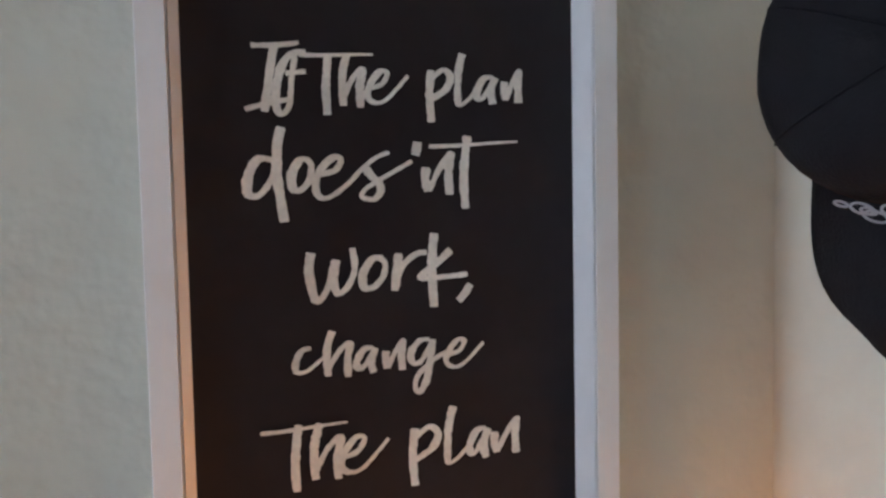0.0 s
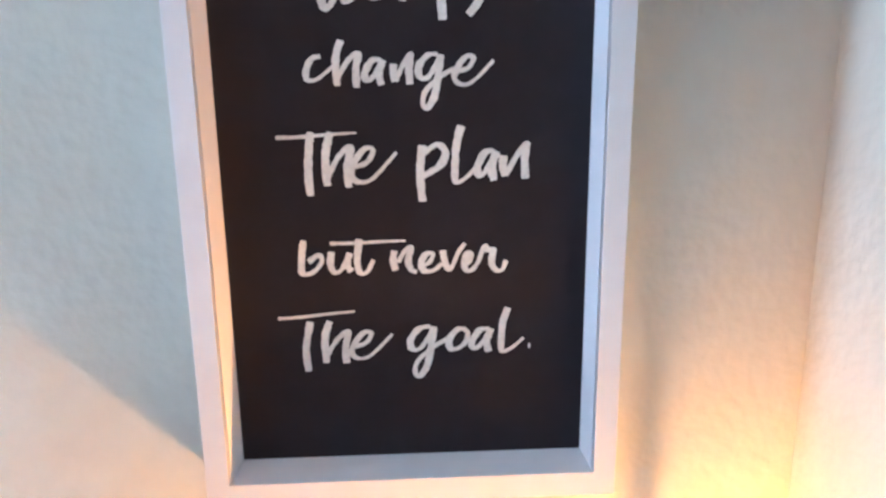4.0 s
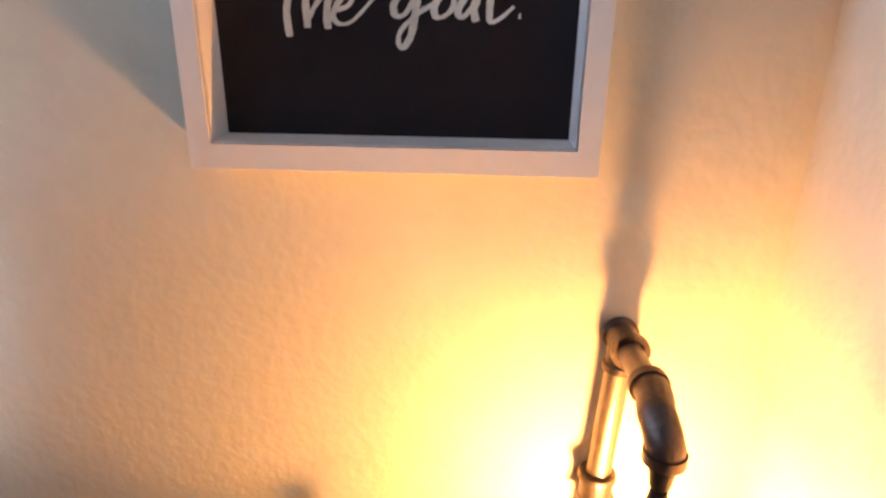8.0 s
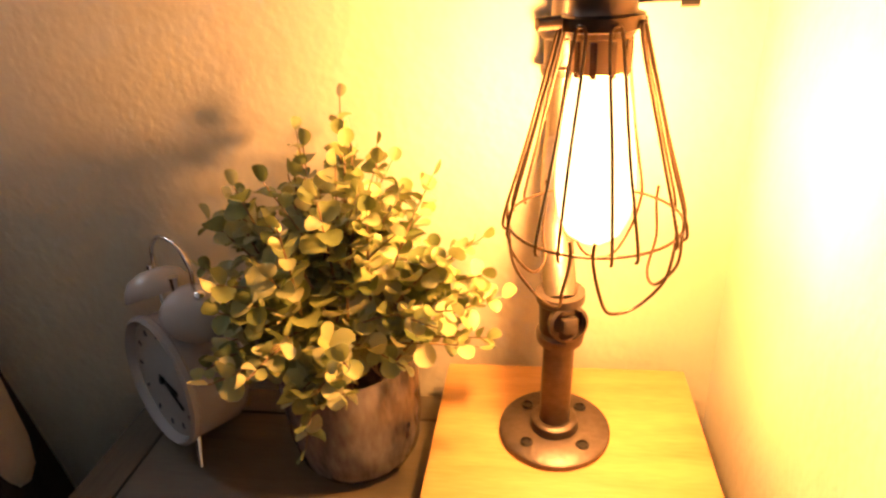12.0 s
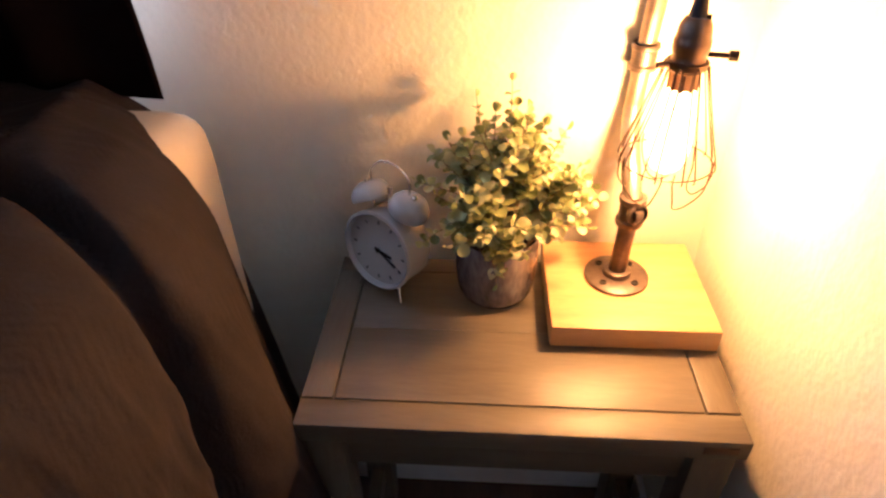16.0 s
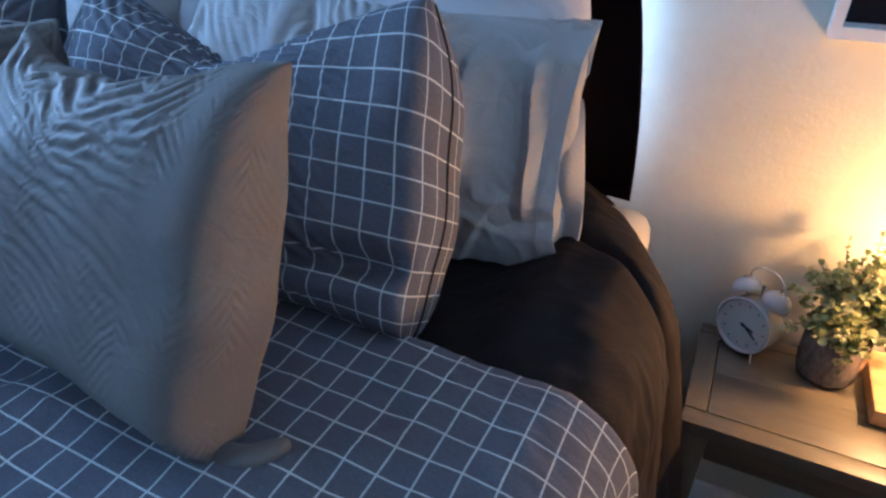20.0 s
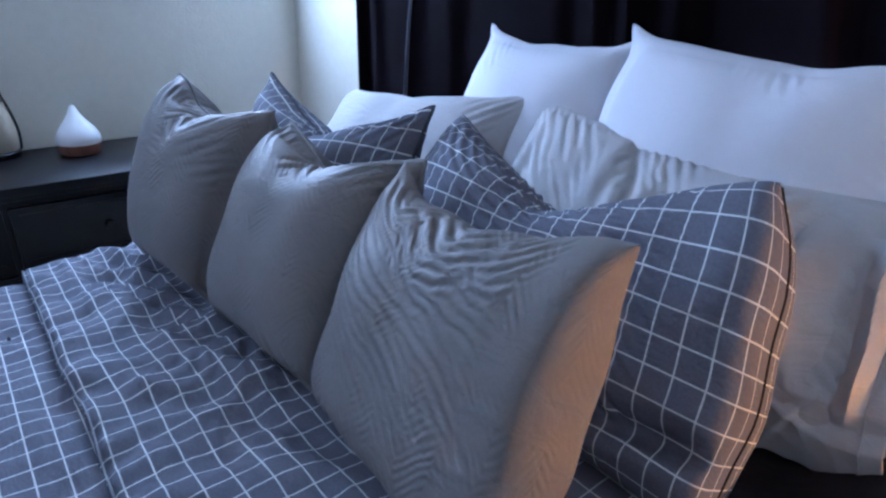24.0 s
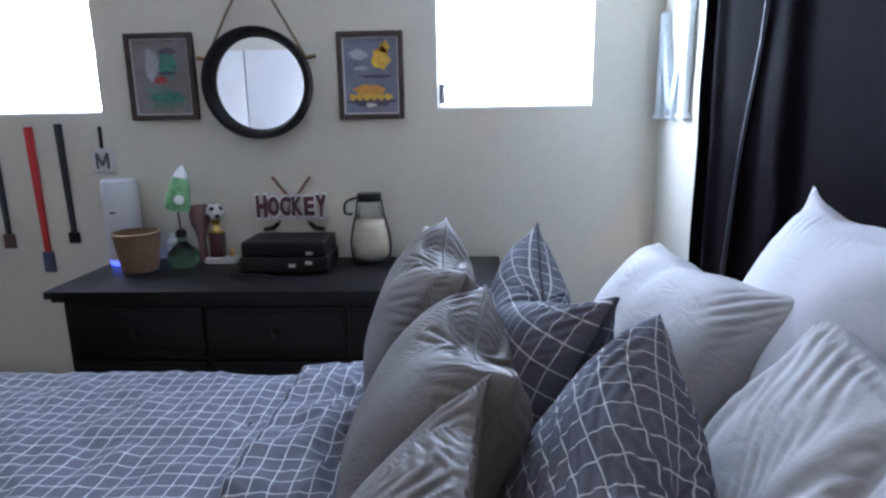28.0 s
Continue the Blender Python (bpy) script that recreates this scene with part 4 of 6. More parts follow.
ring = [(FL, FB, 1, 1.15), (FR, FB, -1, 1.15), (FR, FT, -1, -1), (FL, FT, 1, -1)]
for k, nm in enumerate(("frame_rail", "frame_side", "frame_rail", "frame_side")):
    part(nm, frame_bar(ring[k], ring[(k + 1) % 4]), FRAME_WHITE, sign, smooth=False)
part("panel", bx(FL + 0.0165, FR - 0.0165, PY, PY + 0.008, FB + 0.0190, FT - 0.0165, 0), PANEL, sign, "black printed panel", False)

# brush letters: strokes across the letter's own width, up from the baseline in x-heights
PEN = {}
PEN['I'] = [[(0.14, 1.9), (0.61, 1.92), (1.0, 2.01)], [(0.55, 1.92), (0.46, 0.98), (0.35, -0.3)], [(0.0, -0.21), (0.37, -0.04), (0.78, 0.11)]]
PEN['f'] = [[(1.0, 1.71), (0.66, 1.67), (0.31, 1.4), (0.08, 0.79), (0.0, 0.0), (0.15, -0.38), (0.43, -0.09), (0.52, 0.8), (0.65, 1.59)], [(0.33, 0.98), (0.98, 1.05)]]
PEN['T'] = [[(1.0, 1.65), (0.47, 1.15), (0.0, 0.45), (0.28, -0.42)]]
PEN['h'] = [[(0.25, 1.63), (0.0, 0.94), (0.02, -0.11)], [(0.03, 0.13), (0.5, 0.81), (1.0, 1.14), (0.89, 0.52), (0.9, -0.17)]]
PEN['e'] = [[(0.09, 0.5), (0.36, 0.65), (0.49, 1.03), (0.31, 1.07), (0.09, 0.68), (0.0, 0.24), (0.17, -0.0), (0.47, 0.12), (1.0, 0.94)]]
PEN['p'] = [[(0.09, 1.15), (0.0, 0.32), (0.06, -0.7)], [(0.15, 0.87), (0.66, 1.16), (1.0, 0.9), (0.75, 0.46), (0.08, 0.13)]]
PEN['l'] = [[(0.3, 1.75), (0.08, 1.15), (0.0, 0.23), (0.09, -0.09), (0.56, 0.1), (1.0, 0.45)]]
PEN['a'] = [[(0.88, 0.91), (0.39, 0.86), (0.0, 0.36), (0.17, 0.12), (0.52, 0.33), (0.94, 0.87)], [(1.0, 0.91), (0.75, 0.41), (0.86, -0.06)]]
PEN['n'] = [[(0.03, 0.76), (0.0, 0.38), (0.12, 0.09)], [(0.12, 0.09), (0.57, 0.72), (1.0, 1.13), (0.92, 0.61), (0.96, -0.02)]]
PEN['d'] = [[(0.77, 0.94), (0.32, 0.97), (0.04, 0.56), (0.0, 0.09), (0.28, 0.0), (0.61, 0.34), (0.87, 0.87)], [(0.98, 1.83), (0.85, 1.31), (0.83, 0.57), (0.91, -0.11), (1.0, -0.71)]]
PEN['o'] = [[(0.92, 0.95), (0.43, 0.95), (0.0, 0.57), (0.03, 0.2), (0.43, 0.15), (0.89, 0.42), (1.0, 0.8), (0.78, 0.95)]]
PEN['es'] = [[(0.05, 0.57), (0.2, 0.68), (0.26, 0.96), (0.19, 1.03), (0.07, 0.76), (0.0, 0.35), (0.02, 0.0), (0.13, -0.06), (0.31, 0.27), (0.48, 0.73), (0.63, 1.04), (0.76, 1.17)], [(0.51, 0.73), (0.57, 0.51), (0.64, 0.35), (0.66, 0.09), (0.59, -0.12), (0.47, -0.06), (0.49, 0.12), (0.59, 0.32), (0.77, 0.59), (1.0, 0.93)]]
PEN["'"] = [[(1.0, 1.47), (0.72, 1.29), (0.0, 1.09)]]
PEN['w'] = [[(0.06, 1.28), (0.0, 0.82), (0.07, 0.19), (0.18, -0.08), (0.39, 0.23), (0.58, 1.0), (0.52, 0.45), (0.63, 0.09), (0.85, 0.26), (1.0, 0.72), (0.96, 1.32)]]
PEN['r'] = [[(0.13, 1.05), (0.09, 0.63), (0.0, -0.01)], [(0.04, 0.23), (0.26, 0.69), (0.66, 0.98), (1.0, 1.01)]]
PEN['k'] = [[(0.29, 1.54), (0.24, 0.87), (0.24, 0.22), (0.26, -0.6)], [(0.65, 1.02), (0.36, 0.69), (0.0, 0.3), (0.54, 0.25), (1.0, 0.26)]]
PEN[','] = [[(1.0, -0.04), (0.59, -0.27), (0.0, -0.5)]]
PEN['c'] = [[(0.53, 1.01), (0.21, 0.91), (0.0, 0.44), (0.05, 0.11), (0.41, 0.16), (1.0, 0.69)]]
PEN['g'] = [[(0.53, 1.15), (0.24, 1.09), (0.0, 0.65), (0.04, 0.26), (0.28, 0.3), (0.61, 1.08)], [(0.62, 1.14), (0.55, 0.4), (0.42, -0.5), (0.21, -0.94), (0.1, -0.71), (0.19, -0.26), (0.6, 0.29), (1.0, 0.61)]]
PEN['b'] = [[(0.13, 1.53), (0.02, 0.9), (0.0, 0.02), (0.55, 0.07), (1.0, 0.53), (0.89, 0.85), (0.32, 0.54)]]
PEN['u'] = [[(0.07, 1.0), (0.0, 0.41), (0.21, 0.02), (0.56, 0.21), (0.89, 0.85)], [(0.95, 0.94), (0.81, 0.41), (1.0, 0.06)]]
PEN['t'] = [[(0.17, 1.57), (0.0, 0.65), (0.12, 0.04), (0.56, 0.03), (1.0, 0.6)]]
PEN['n_short'] = [[(0.06, 1.01), (0.0, 0.52), (0.1, 0.08)], [(0.2, 0.45), (0.52, 1.01), (0.75, 1.13), (0.64, 0.52), (0.77, 0.1), (1.0, -0.0)]]
PEN['e_short'] = [[(0.0, 0.27), (0.43, 0.44), (0.59, 0.83), (0.29, 0.83), (0.05, 0.39), (0.24, 0.04), (0.67, 0.09), (1.0, 0.39)]]
PEN['v'] = [[(0.0, 1.0), (0.07, 0.51), (0.31, 0.09), (0.7, 0.88), (1.0, 1.32)]]
PEN['r_short'] = [[(0.0, 0.33), (0.25, 1.17), (0.33, 0.97), (0.54, 1.0), (0.5, 0.38), (0.67, 0.03), (0.89, 0.08), (1.0, 0.5)]]
PEN['.'] = [[(0.0, 0.09), (1.0, 0.08)]]


def ribbon(pts, width, y, thin=0.0):
    """A flat brush stroke with uneven, dry edges and blunt ends; upstrokes are thinner than downstrokes."""
    p = smooth_path([(a, 0, b) for a, b in pts], 10)
    bm, prev = bmesh.new(), None
    for i, q in enumerate(p):
        d = (p[min(i + 1, len(p) - 1)] - p[max(i - 1, 0)]).normalized()
        side = Vector((-d.z, 0, d.x))
        press = 0.60 + 0.40 * max(0.0, -d.z) + 0.08 * max(0.0, d.z)
        w = width / 2 * press * (1 - thin * i / len(p)) * (1 + 0.22 * noise.noise(q * 240)) * (0.80 if i in (0, len(p) - 1) else 1)
        q = Vector((q.x, y - 0.00035 * i / len(p), q.z))
        a = bm.verts.new(q + side * w * (1 + 0.22 * noise.noise(q * 1100)))
        b = bm.verts.new(q - side * w * (1 + 0.22 * noise.noise(q * 1100 + Vector((9, 0, 0)))))
        if prev:
            bm.faces.new((prev[0], a, b, prev[1]))
        prev = (a, b)
    return bm


def brush_word(text, base, slope, xh, letters_at, bars=()):
    """A word of brush letters (kind, first x, last x) on a sloping baseline, with the long bars of its Ts."""
    laid = iter(range(99))
    for c, x0, x1 in letters_at:
        strokes = []
        for st in PEN[c]:
            pts = [(x0 + (x1 - x0) * u, base + slope * (x0 + (x1 - x0) * u + 0.14) + xh * v) for u, v in st]
            strokes.append(ribbon(pts, 0.0054 * (xh / 0.020) ** 0.5, PY - 0.0006 - 0.00004 * next(laid), 0.28 if c in ("e", "l", "c", "es") else 0.0))
        for xa, za, xb, zb in bars if c in "Tt" else ():
            strokes.append(ribbon([(xa, za), (xa * 0.7 + xb * 0.3, za * 0.7 + zb * 0.3 - 0.0004), (xa * 0.3 + xb * 0.7, za * 0.3 + zb * 0.7), (xb, zb)], 0.0047, PY - 0.0006 - 0.00004 * next(laid), 0.45))
        part("letter", merge(*strokes), INK, sign, "white brush letter of the word " + text, False)


brush_word("If", 1.6009, 0.026, 0.0182, [('I', -0.2316, -0.1987), ('f', -0.2133, -0.1945)], [])
brush_word("The", 1.6009, 0.026, 0.0182, [('T', -0.1828, -0.181), ('h', -0.1725, -0.1603), ('e', -0.157, -0.1306)], [(-0.1989, 1.6287, -0.1529, 1.6307)])
brush_word("plan", 1.6009, 0.026, 0.0182, [('p', -0.1167, -0.1025), ('l', -0.0979, -0.0853), ('a', -0.085, -0.0718), ('n', -0.0657, -0.0553)], [])
brush_word("does'nt", 1.5422, 0.001, 0.0231, [('d', -0.2315, -0.2102), ('o', -0.205, -0.1931), ('es', -0.1907, -0.1291), ("'", -0.1272, -0.1255), ('n', -0.1206, -0.1038), ('T', -0.0948, -0.0918)], [(-0.1179, 1.5732, -0.0567, 1.577)])
brush_word("work,", 1.4804, 0.059, 0.0227, [('w', -0.1965, -0.1679), ('o', -0.1626, -0.1483), ('r', -0.1423, -0.1206), ('k', -0.1247, -0.0934), (',', -0.0999, -0.0913)], [])
brush_word("change", 1.4283, -0.018, 0.0166, [('c', -0.2063, -0.1878), ('h', -0.1866, -0.1722), ('a', -0.1682, -0.1556), ('n', -0.1493, -0.1381), ('g', -0.1326, -0.1089), ('e', -0.1091, -0.083)], [])
brush_word("The", 1.3643, 0.009, 0.0207, [('T', -0.2083, -0.2056), ('h', -0.1962, -0.1799), ('e', -0.1795, -0.1485)], [(-0.2288, 1.3942, -0.1749, 1.3969)])
brush_word("plan", 1.3643, 0.009, 0.0207, [('p', -0.1328, -0.1154), ('l', -0.1092, -0.094), ('a', -0.094, -0.0805), ('n', -0.0763, -0.0602)], [])
brush_word("but", 1.3004, -0.007, 0.0153, [('b', -0.2161, -0.2024), ('u', -0.1965, -0.1821), ('t', -0.1778, -0.1665)], [(-0.1963, 1.3219, -0.144, 1.3229)])
brush_word("never", 1.3004, -0.007, 0.0153, [('n_short', -0.1529, -0.1364), ('e_short', -0.1343, -0.1189), ('v', -0.118, -0.1026), ('e_short', -0.1039, -0.0938), ('r_short', -0.0938, -0.0737)], [])
brush_word("The", 1.2389, 0.037, 0.0179, [('T', -0.2167, -0.2125), ('h', -0.2029, -0.1866), ('e', -0.1842, -0.1548)], [(-0.235, 1.2685, -0.181, 1.2727)])
brush_word("goal.", 1.2389, 0.037, 0.0179, [('g', -0.1419, -0.1148), ('o', -0.114, -0.1008), ('a', -0.098, -0.0836), ('l', -0.0767, -0.0604), ('.', -0.0569, -0.0553)], [])

# ---- nightstand ----
NT = 0.57
ns = thing("nightstand", (-0.105, -0.17, 0), "grey-brown oak side table with a framed plank top", "nightstand")
NX0, NX1, NY0, NY1 = -0.343, 0.133, -0.322, -0.028
part("top_edge", bx(NX0, NX1, NY0, NY0 + 0.036, NT - 0.028, NT, 0.002), WAX_OAK, ns)
part("top_edge", bx(NX0, NX1, NY1 - 0.03, NY1, NT - 0.028, NT, 0.002), WAX_OAK, ns)
part("breadboard_end", bx(NX0, NX0 + 0.036, NY0 + 0.038, NY1 - 0.032, NT - 0.028, NT, 0.002), WAX_OAK_Y, ns)
part("breadboard_end", bx(NX1 - 0.036, NX1, NY0 + 0.038, NY1 - 0.032, NT - 0.028, NT, 0.002), WAX_OAK_Y, ns)
for k in range(2):
    ya = NY0 + 0.038 + k * 0.112
    part("plank", bx(NX0 + 0.038, NX1 - 0.038, ya, ya + 0.1117, NT - 0.028, NT - 0.0003, 0.0008), WAX_OAK, ns)
part("substrate", bx(NX0 + 0.01, NX1 - 0.01, NY0 + 0.01, NY1 - 0.01, NT - 0.034, NT - 0.0285, 0.001), WAX_OAK, ns)
part("apron", bx(NX0 + 0.05, NX1 - 0.05, NY0 + 0.022, NY0 + 0.036, NT - 0.095, NT - 0.035, 0.002), WAX_OAK, ns)
part("apron", bx(NX0 + 0.05, NX1 - 0.05, NY1 - 0.036, NY1 - 0.022, NT - 0.095, NT - 0.035, 0.002), WAX_OAK, ns)
for x in (NX0 + 0.003, NX1 - 0.048):
    for y in (NY0 + 0.01, NY1 - 0.055):
        part("leg", bx(x, x + 0.045, y, y + 0.045, 0, NT - 0.034, 0.003), WAX_OAK_Z, ns)
    part("side_rail", bx(x + 0.012, x + 0.033, NY0 + 0.055, NY1 - 0.055, 0.10, 0.14, 0.002), WAX_OAK_Y, ns)
part("maker_plate", bx(NX1 - 0.048, NX1 - 0.012, NY0 - 0.0012, NY0, NT - 0.019, NT - 0.009, 0.0005), BRONZE, ns, "small dark metal plate")

# ---- lamp ----
lamp = thing("table_lamp", (0.03, -0.10, NT), "iron pipe lamp with a caged glowing bulb on a pine block", "lamp")
BT = 0.603
part("base_block", bx(-0.064, 0.132, -0.196, -0.022, NT + 0.002, BT, 0.003), PINE, lamp, "yellow pine block")
for x in (-0.045, 0.113):
    for y in (-0.18, -0.04):
        part("felt_foot", bx(x - 0.008, x + 0.008, y - 0.008, y + 0.008, NT, NT + 0.0025, 0), BLACK, lamp)
LX, LY = 0.025, -0.099
fl = part("flange", lathe([(0, 0), (0.0385, 0), (0.0398, 0.001), (0.0398, 0.0042), (0.038, 0.0055), (0.0175, 0.0068), (0.0165, 0.0130), (0.0145, 0.0145), (0.011, 0.0145)], (LX, LY, BT), 48), IRON, lamp)
for k in range(4):
    a = math.pi / 4 + k * math.pi / 2
    part("screw", lathe([(0.0045, -0.001), (0.0045, 0.0012), (0.0036, 0.0018), (0.0030, 0.0006), (0, 0.0006)], (LX + 0.0275 * math.cos(a), LY + 0.0275 * math.sin(a), BT + 0.0058), 14), BLACK, fl)
part("lower_pipe", tube([(LX, LY, BT + 0.01), (LX + 0.003, LY + 0.002, 0.690)], 0.0107, 24), IRON, lamp)
valve = part("tee_fitting", merge(lathe([(0.0107, 0), (0.0155, 0), (0.0162, 0.003), (0.0162, 0.007), (0.0140, 0.009), (0.0140, 0.030), (0.0160, 0.032), (0.0160, 0.038), (0.0107, 0.038)], (LX + 0.003, LY + 0.002, 0.684), 28),
                                  lathe([(0.0115, 0), (0.0115, 0.010), (0.0132, 0.011), (0.0132, 0.016), (0.0112, 0.017)], (LX + 0.003, LY + 0.002, 0.703), 28, Euler((math.pi / 2 - 0.15, 0, 0.35)).to_matrix().to_4x4())), IRON, lamp)
part("square_plug", moved(bx(-0.0050, 0.0050, -0.0050, 0.0050, 0.013, 0.0195, 0.0012), Matrix.Translation((LX + 0.003, LY + 0.002, 0.703)) @ Euler((math.pi / 2 - 0.15, 0, 0.35)).to_matrix().to_4x4()), IRON, valve)
part("offset_pipe", tube(smooth_path([(LX + 0.003, LY + 0.004, 0.716), (LX + 0.001, -0.075, 0.742), (LX + 0.001, -0.038, 0.775), (LX + 0.003, -0.021, 0.800)], 6), 0.0112, 22), STEEL, lamp)
part("upper_pipe", tube([(LX + 0.003, -0.0205, 0.795), (LX + 0.006, -0.0195, 0.87), (LX + 0.013, -0.0185, 0.988)], 0.0105, 24), STEEL, lamp, "bright galvanised pipe")
for z0, z1 in ((0.846, 0.876),):
    part("coupling", lathe([(0.0105, 0), (0.0155, 0), (0.0165, 0.002), (0.0165, 0.005), (0.0142, 0.007), (0.0142, 0.023), (0.0165, 0.025), (0.0165, 0.028), (0.0155, 0.030), (0.0105, 0.030)], (LX + 0.0055, -0.0195, z0), 28), IRON, lamp)
TZ = 1.002
TX = LX + 0.014
aim = Euler((math.pi / 2, 0, 0.06)).to_matrix().to_4x4()
part("top_tee", merge(lathe([(0, -0.002), (0.0135, -0.002), (0.0150, 0), (0.0150, 0.004), (0.0124, 0.006), (0.0124, 0.026), (0.0152, 0.028), (0.0152, 0.033), (0.0105, 0.033)], (TX, -0.004, TZ), 30, aim),
                      lathe([(0.0105, -0.024), (0.0146, -0.024), (0.0146, -0.019), (0.0124, -0.017), (0.0124, 0)], (TX, -0.0185, TZ), 28)), IRON, lamp)
part("arm_nipple", tube([(TX + 0.001, -0.035, TZ), (TX + 0.004, -0.085, TZ)], 0.0098, 22), STEEL, lamp)
AX, AY = 0.044, -0.129
el = [(TX + 0.004, -0.078, TZ), (TX + 0.0045, -0.095, TZ)] + [(AX - 0.004 * math.cos(a), -0.109 - 0.020 * math.sin(a), TZ - 0.017 + 0.017 * math.cos(a)) for a in (0.2, 0.5, 0.8, 1.1, 1.4, 1.57)] + [(AX, AY, 0.978)]
part("elbow", merge(tube(smooth_path(el, 4), 0.0126, 26), tube([el[0], (TX + 0.0042, -0.085, TZ)], 0.0144, 28), tube([(AX, AY, 0.984), (AX, AY, 0.976)], 0.0140, 28)), IRON, lamp)
part("cord_grip", lathe([(0, 0), (0.0068, 0), (0.0072, 0.002), (0.0090, 0.016), (0.0090, 0.021), (0, 0.021)], (AX, AY, 0.9565), 20), BLACK, lamp)
part("cord", tube([(AX, AY, 0.949), (AX, AY, 0.967)], 0.0032, 12), BLACK, lamp)
part("strain_relief", lathe([(0.0095, 0), (0.0095, 0.006), (0.0085, 0.008), (0.0062, 0.023), (0.0055, 0.025), (0, 0.025)], (AX, AY, 0.928), 20), BLACK, lamp)
sock = part("socket", lathe([(0.0150, -0.030), (0.0164, -0.028), (0.0172, -0.020), (0.0162, -0.018), (0.0162, -0.012), (0.0176, -0.010), (0.0176, 0.000), (0.0163, 0.002), (0.0161, 0.005), (0.0150, 0.013), (0.0120, 0.019), (0.0095, 0.021), (0, 0.021)], (AX, AY, 0.915), 36), BRONZE, lamp)
part("set_screw", tube([(AX + 0.006, AY - 0.004, 0.937), (AX + 0.0105, AY - 0.006, 0.937)], 0.0021, 10), BLACK, sock)
part("switch_stem", tube([(AX + 0.016, AY - 0.004, 0.902), (AX + 0.036, AY - 0.008, 0.902)], 0.0026, 12), BLACK, sock)
part("switch_knob", tube([(AX + 0.034, AY - 0.0075, 0.902), (AX + 0.042, AY - 0.009, 0.902)], 0.0052, 8), BLACK, sock)
INSUL = mat("amber_socket_sleeve", (0.45, 0.30, 0.16), 0.4, 0.3, var=0.15)
part("sleeve", lathe([(0.0135, 0), (0.0145, 0.001), (0.0145, 0.018), (0.0135, 0.019)], (AX, AY, 0.868), 28), INSUL, lamp)
for k in range(10):
    a = 2 * math.pi * k / 10
    part("sleeve_rib", moved(bx(0.0138, 0.0152, -0.0016, 0.0016, 0.8670, 0.8840, 0.0003), Matrix.Translation((AX, AY, 0)) @ Euler((0, 0, a)).to_matrix().to_4x4()), BRONZE, lamp)
bulb = part("bulb", lathe([(0, -0.092), (0.008, -0.0905), (0.015, -0.085), (0.0195, -0.074), (0.0210, -0.060), (0.0205, -0.045), (0.0165, -0.015), (0.0135, 0.0), (0.0130, 0.006)], (AX, AY, 0.866), 32), BULB, lamp, "glowing amber filament bulb")
bulb.visible_shadow = False
WIRE = mat("bronze_wire", (0.08, 0.052, 0.034), 0.35, 0.9, var=0.1)
RZ, RR = 0.788, 0.0475
cage = part("cage_collar", lathe([(0.0177, 0), (0.0200, 0.001), (0.0200, 0.007), (0.0177, 0.008)], (AX, AY, 0.888), 32), WIRE, lamp)
part("clamp_screw", tube([(AX - 0.020, AY - 0.006, 0.893), (AX - 0.031, AY - 0.010, 0.893)], 0.0032, 10), BRONZE, cage)
part("cage_ring", tube([(AX + RR * math.cos(2 * math.pi * k / 48), AY + RR * math.sin(2 * math.pi * k / 48), RZ) for k in range(48)], 0.0009, 8, True), WIRE, cage)
for k in range(8):
    a = 2 * math.pi * (k + 0.3) / 8
    da = 0.13
    pts = [(AX + r * math.cos(a + s), AY + r * math.sin(a + s), z) for r, s, z in ((RR + 0.001, -da, RZ - 0.004), (RR + 0.002, -da, RZ + 0.004), (0.036, -da * 0.9, 0.836), (0.0225, -da * 1.1, 0.884), (0.0215, 0, 0.892),
                                                                          (0.0225, da * 1.1, 0.884), (0.036, da * 0.9, 0.836), (RR + 0.002, da, RZ + 0.004), (RR + 0.001, da, RZ - 0.004))]
    part("cage_wire", tube(smooth_path(pts, 4), 0.0009, 8), WIRE, cage)
for k in range(5):
    a, da = 2 * math.pi * (k + 0.1) / 5, 0.50
    pts = [(AX + r * math.cos(a + s), AY + r * math.sin(a + s), z) for r, s, z in ((RR, -da, RZ + 0.008), (RR, -da * 1.02, RZ - 0.003), (0.046, -da * 0.85, 0.766), (0.037, -0.28, 0.750), (0.034, 0, 0.746), (0.037, 0.28, 0.750), (0.046, da * 0.85, 0.766), (RR, da * 1.02, RZ - 0.003), (RR, da, RZ + 0.008))]
    part("cage_hoop", tube(smooth_path(pts, 5), 0.0009, 8), WIRE, cage)

# ---- alarm clock ----
clock = thing("alarm_clock", (-0.268, -0.10, NT), "white twin-bell alarm clock with a chrome handle", "clock")
CM = Matrix.Translation((-0.279, -0.104, 0.638)) @ Matrix(((0.84, 0, -0.54, 0), (-0.54, 0, -0.84, 0), (0, 1, 0, 0), (0, 0, 0, 1)))
CM = CM @ Euler((radians(-6), 0, 0)).to_matrix().to_4x4()
CLOCK = mat("white_enamel", (0.34, 0.34, 0.35), 0.25, var=0.04, big=15)
DIAL = mat("ivory_dial", (0.55, 0.54, 0.52), 0.5, var=0.05)
GREYINK = mat("grey_printed_ink", (0.09, 0.09, 0.10), 0.6)
part("case", lathe([(0, -0.052), (0.040, -0.052), (0.049, -0.047), (0.0525, -0.040), (0.0525, -0.004), (0.0545, -0.002), (0.0545, 0.002), (0.0515, 0.004), (0.0490, 0.001), (0.0485, -0.004)], (0, 0, 0), 48, CM), CLOCK, clock)
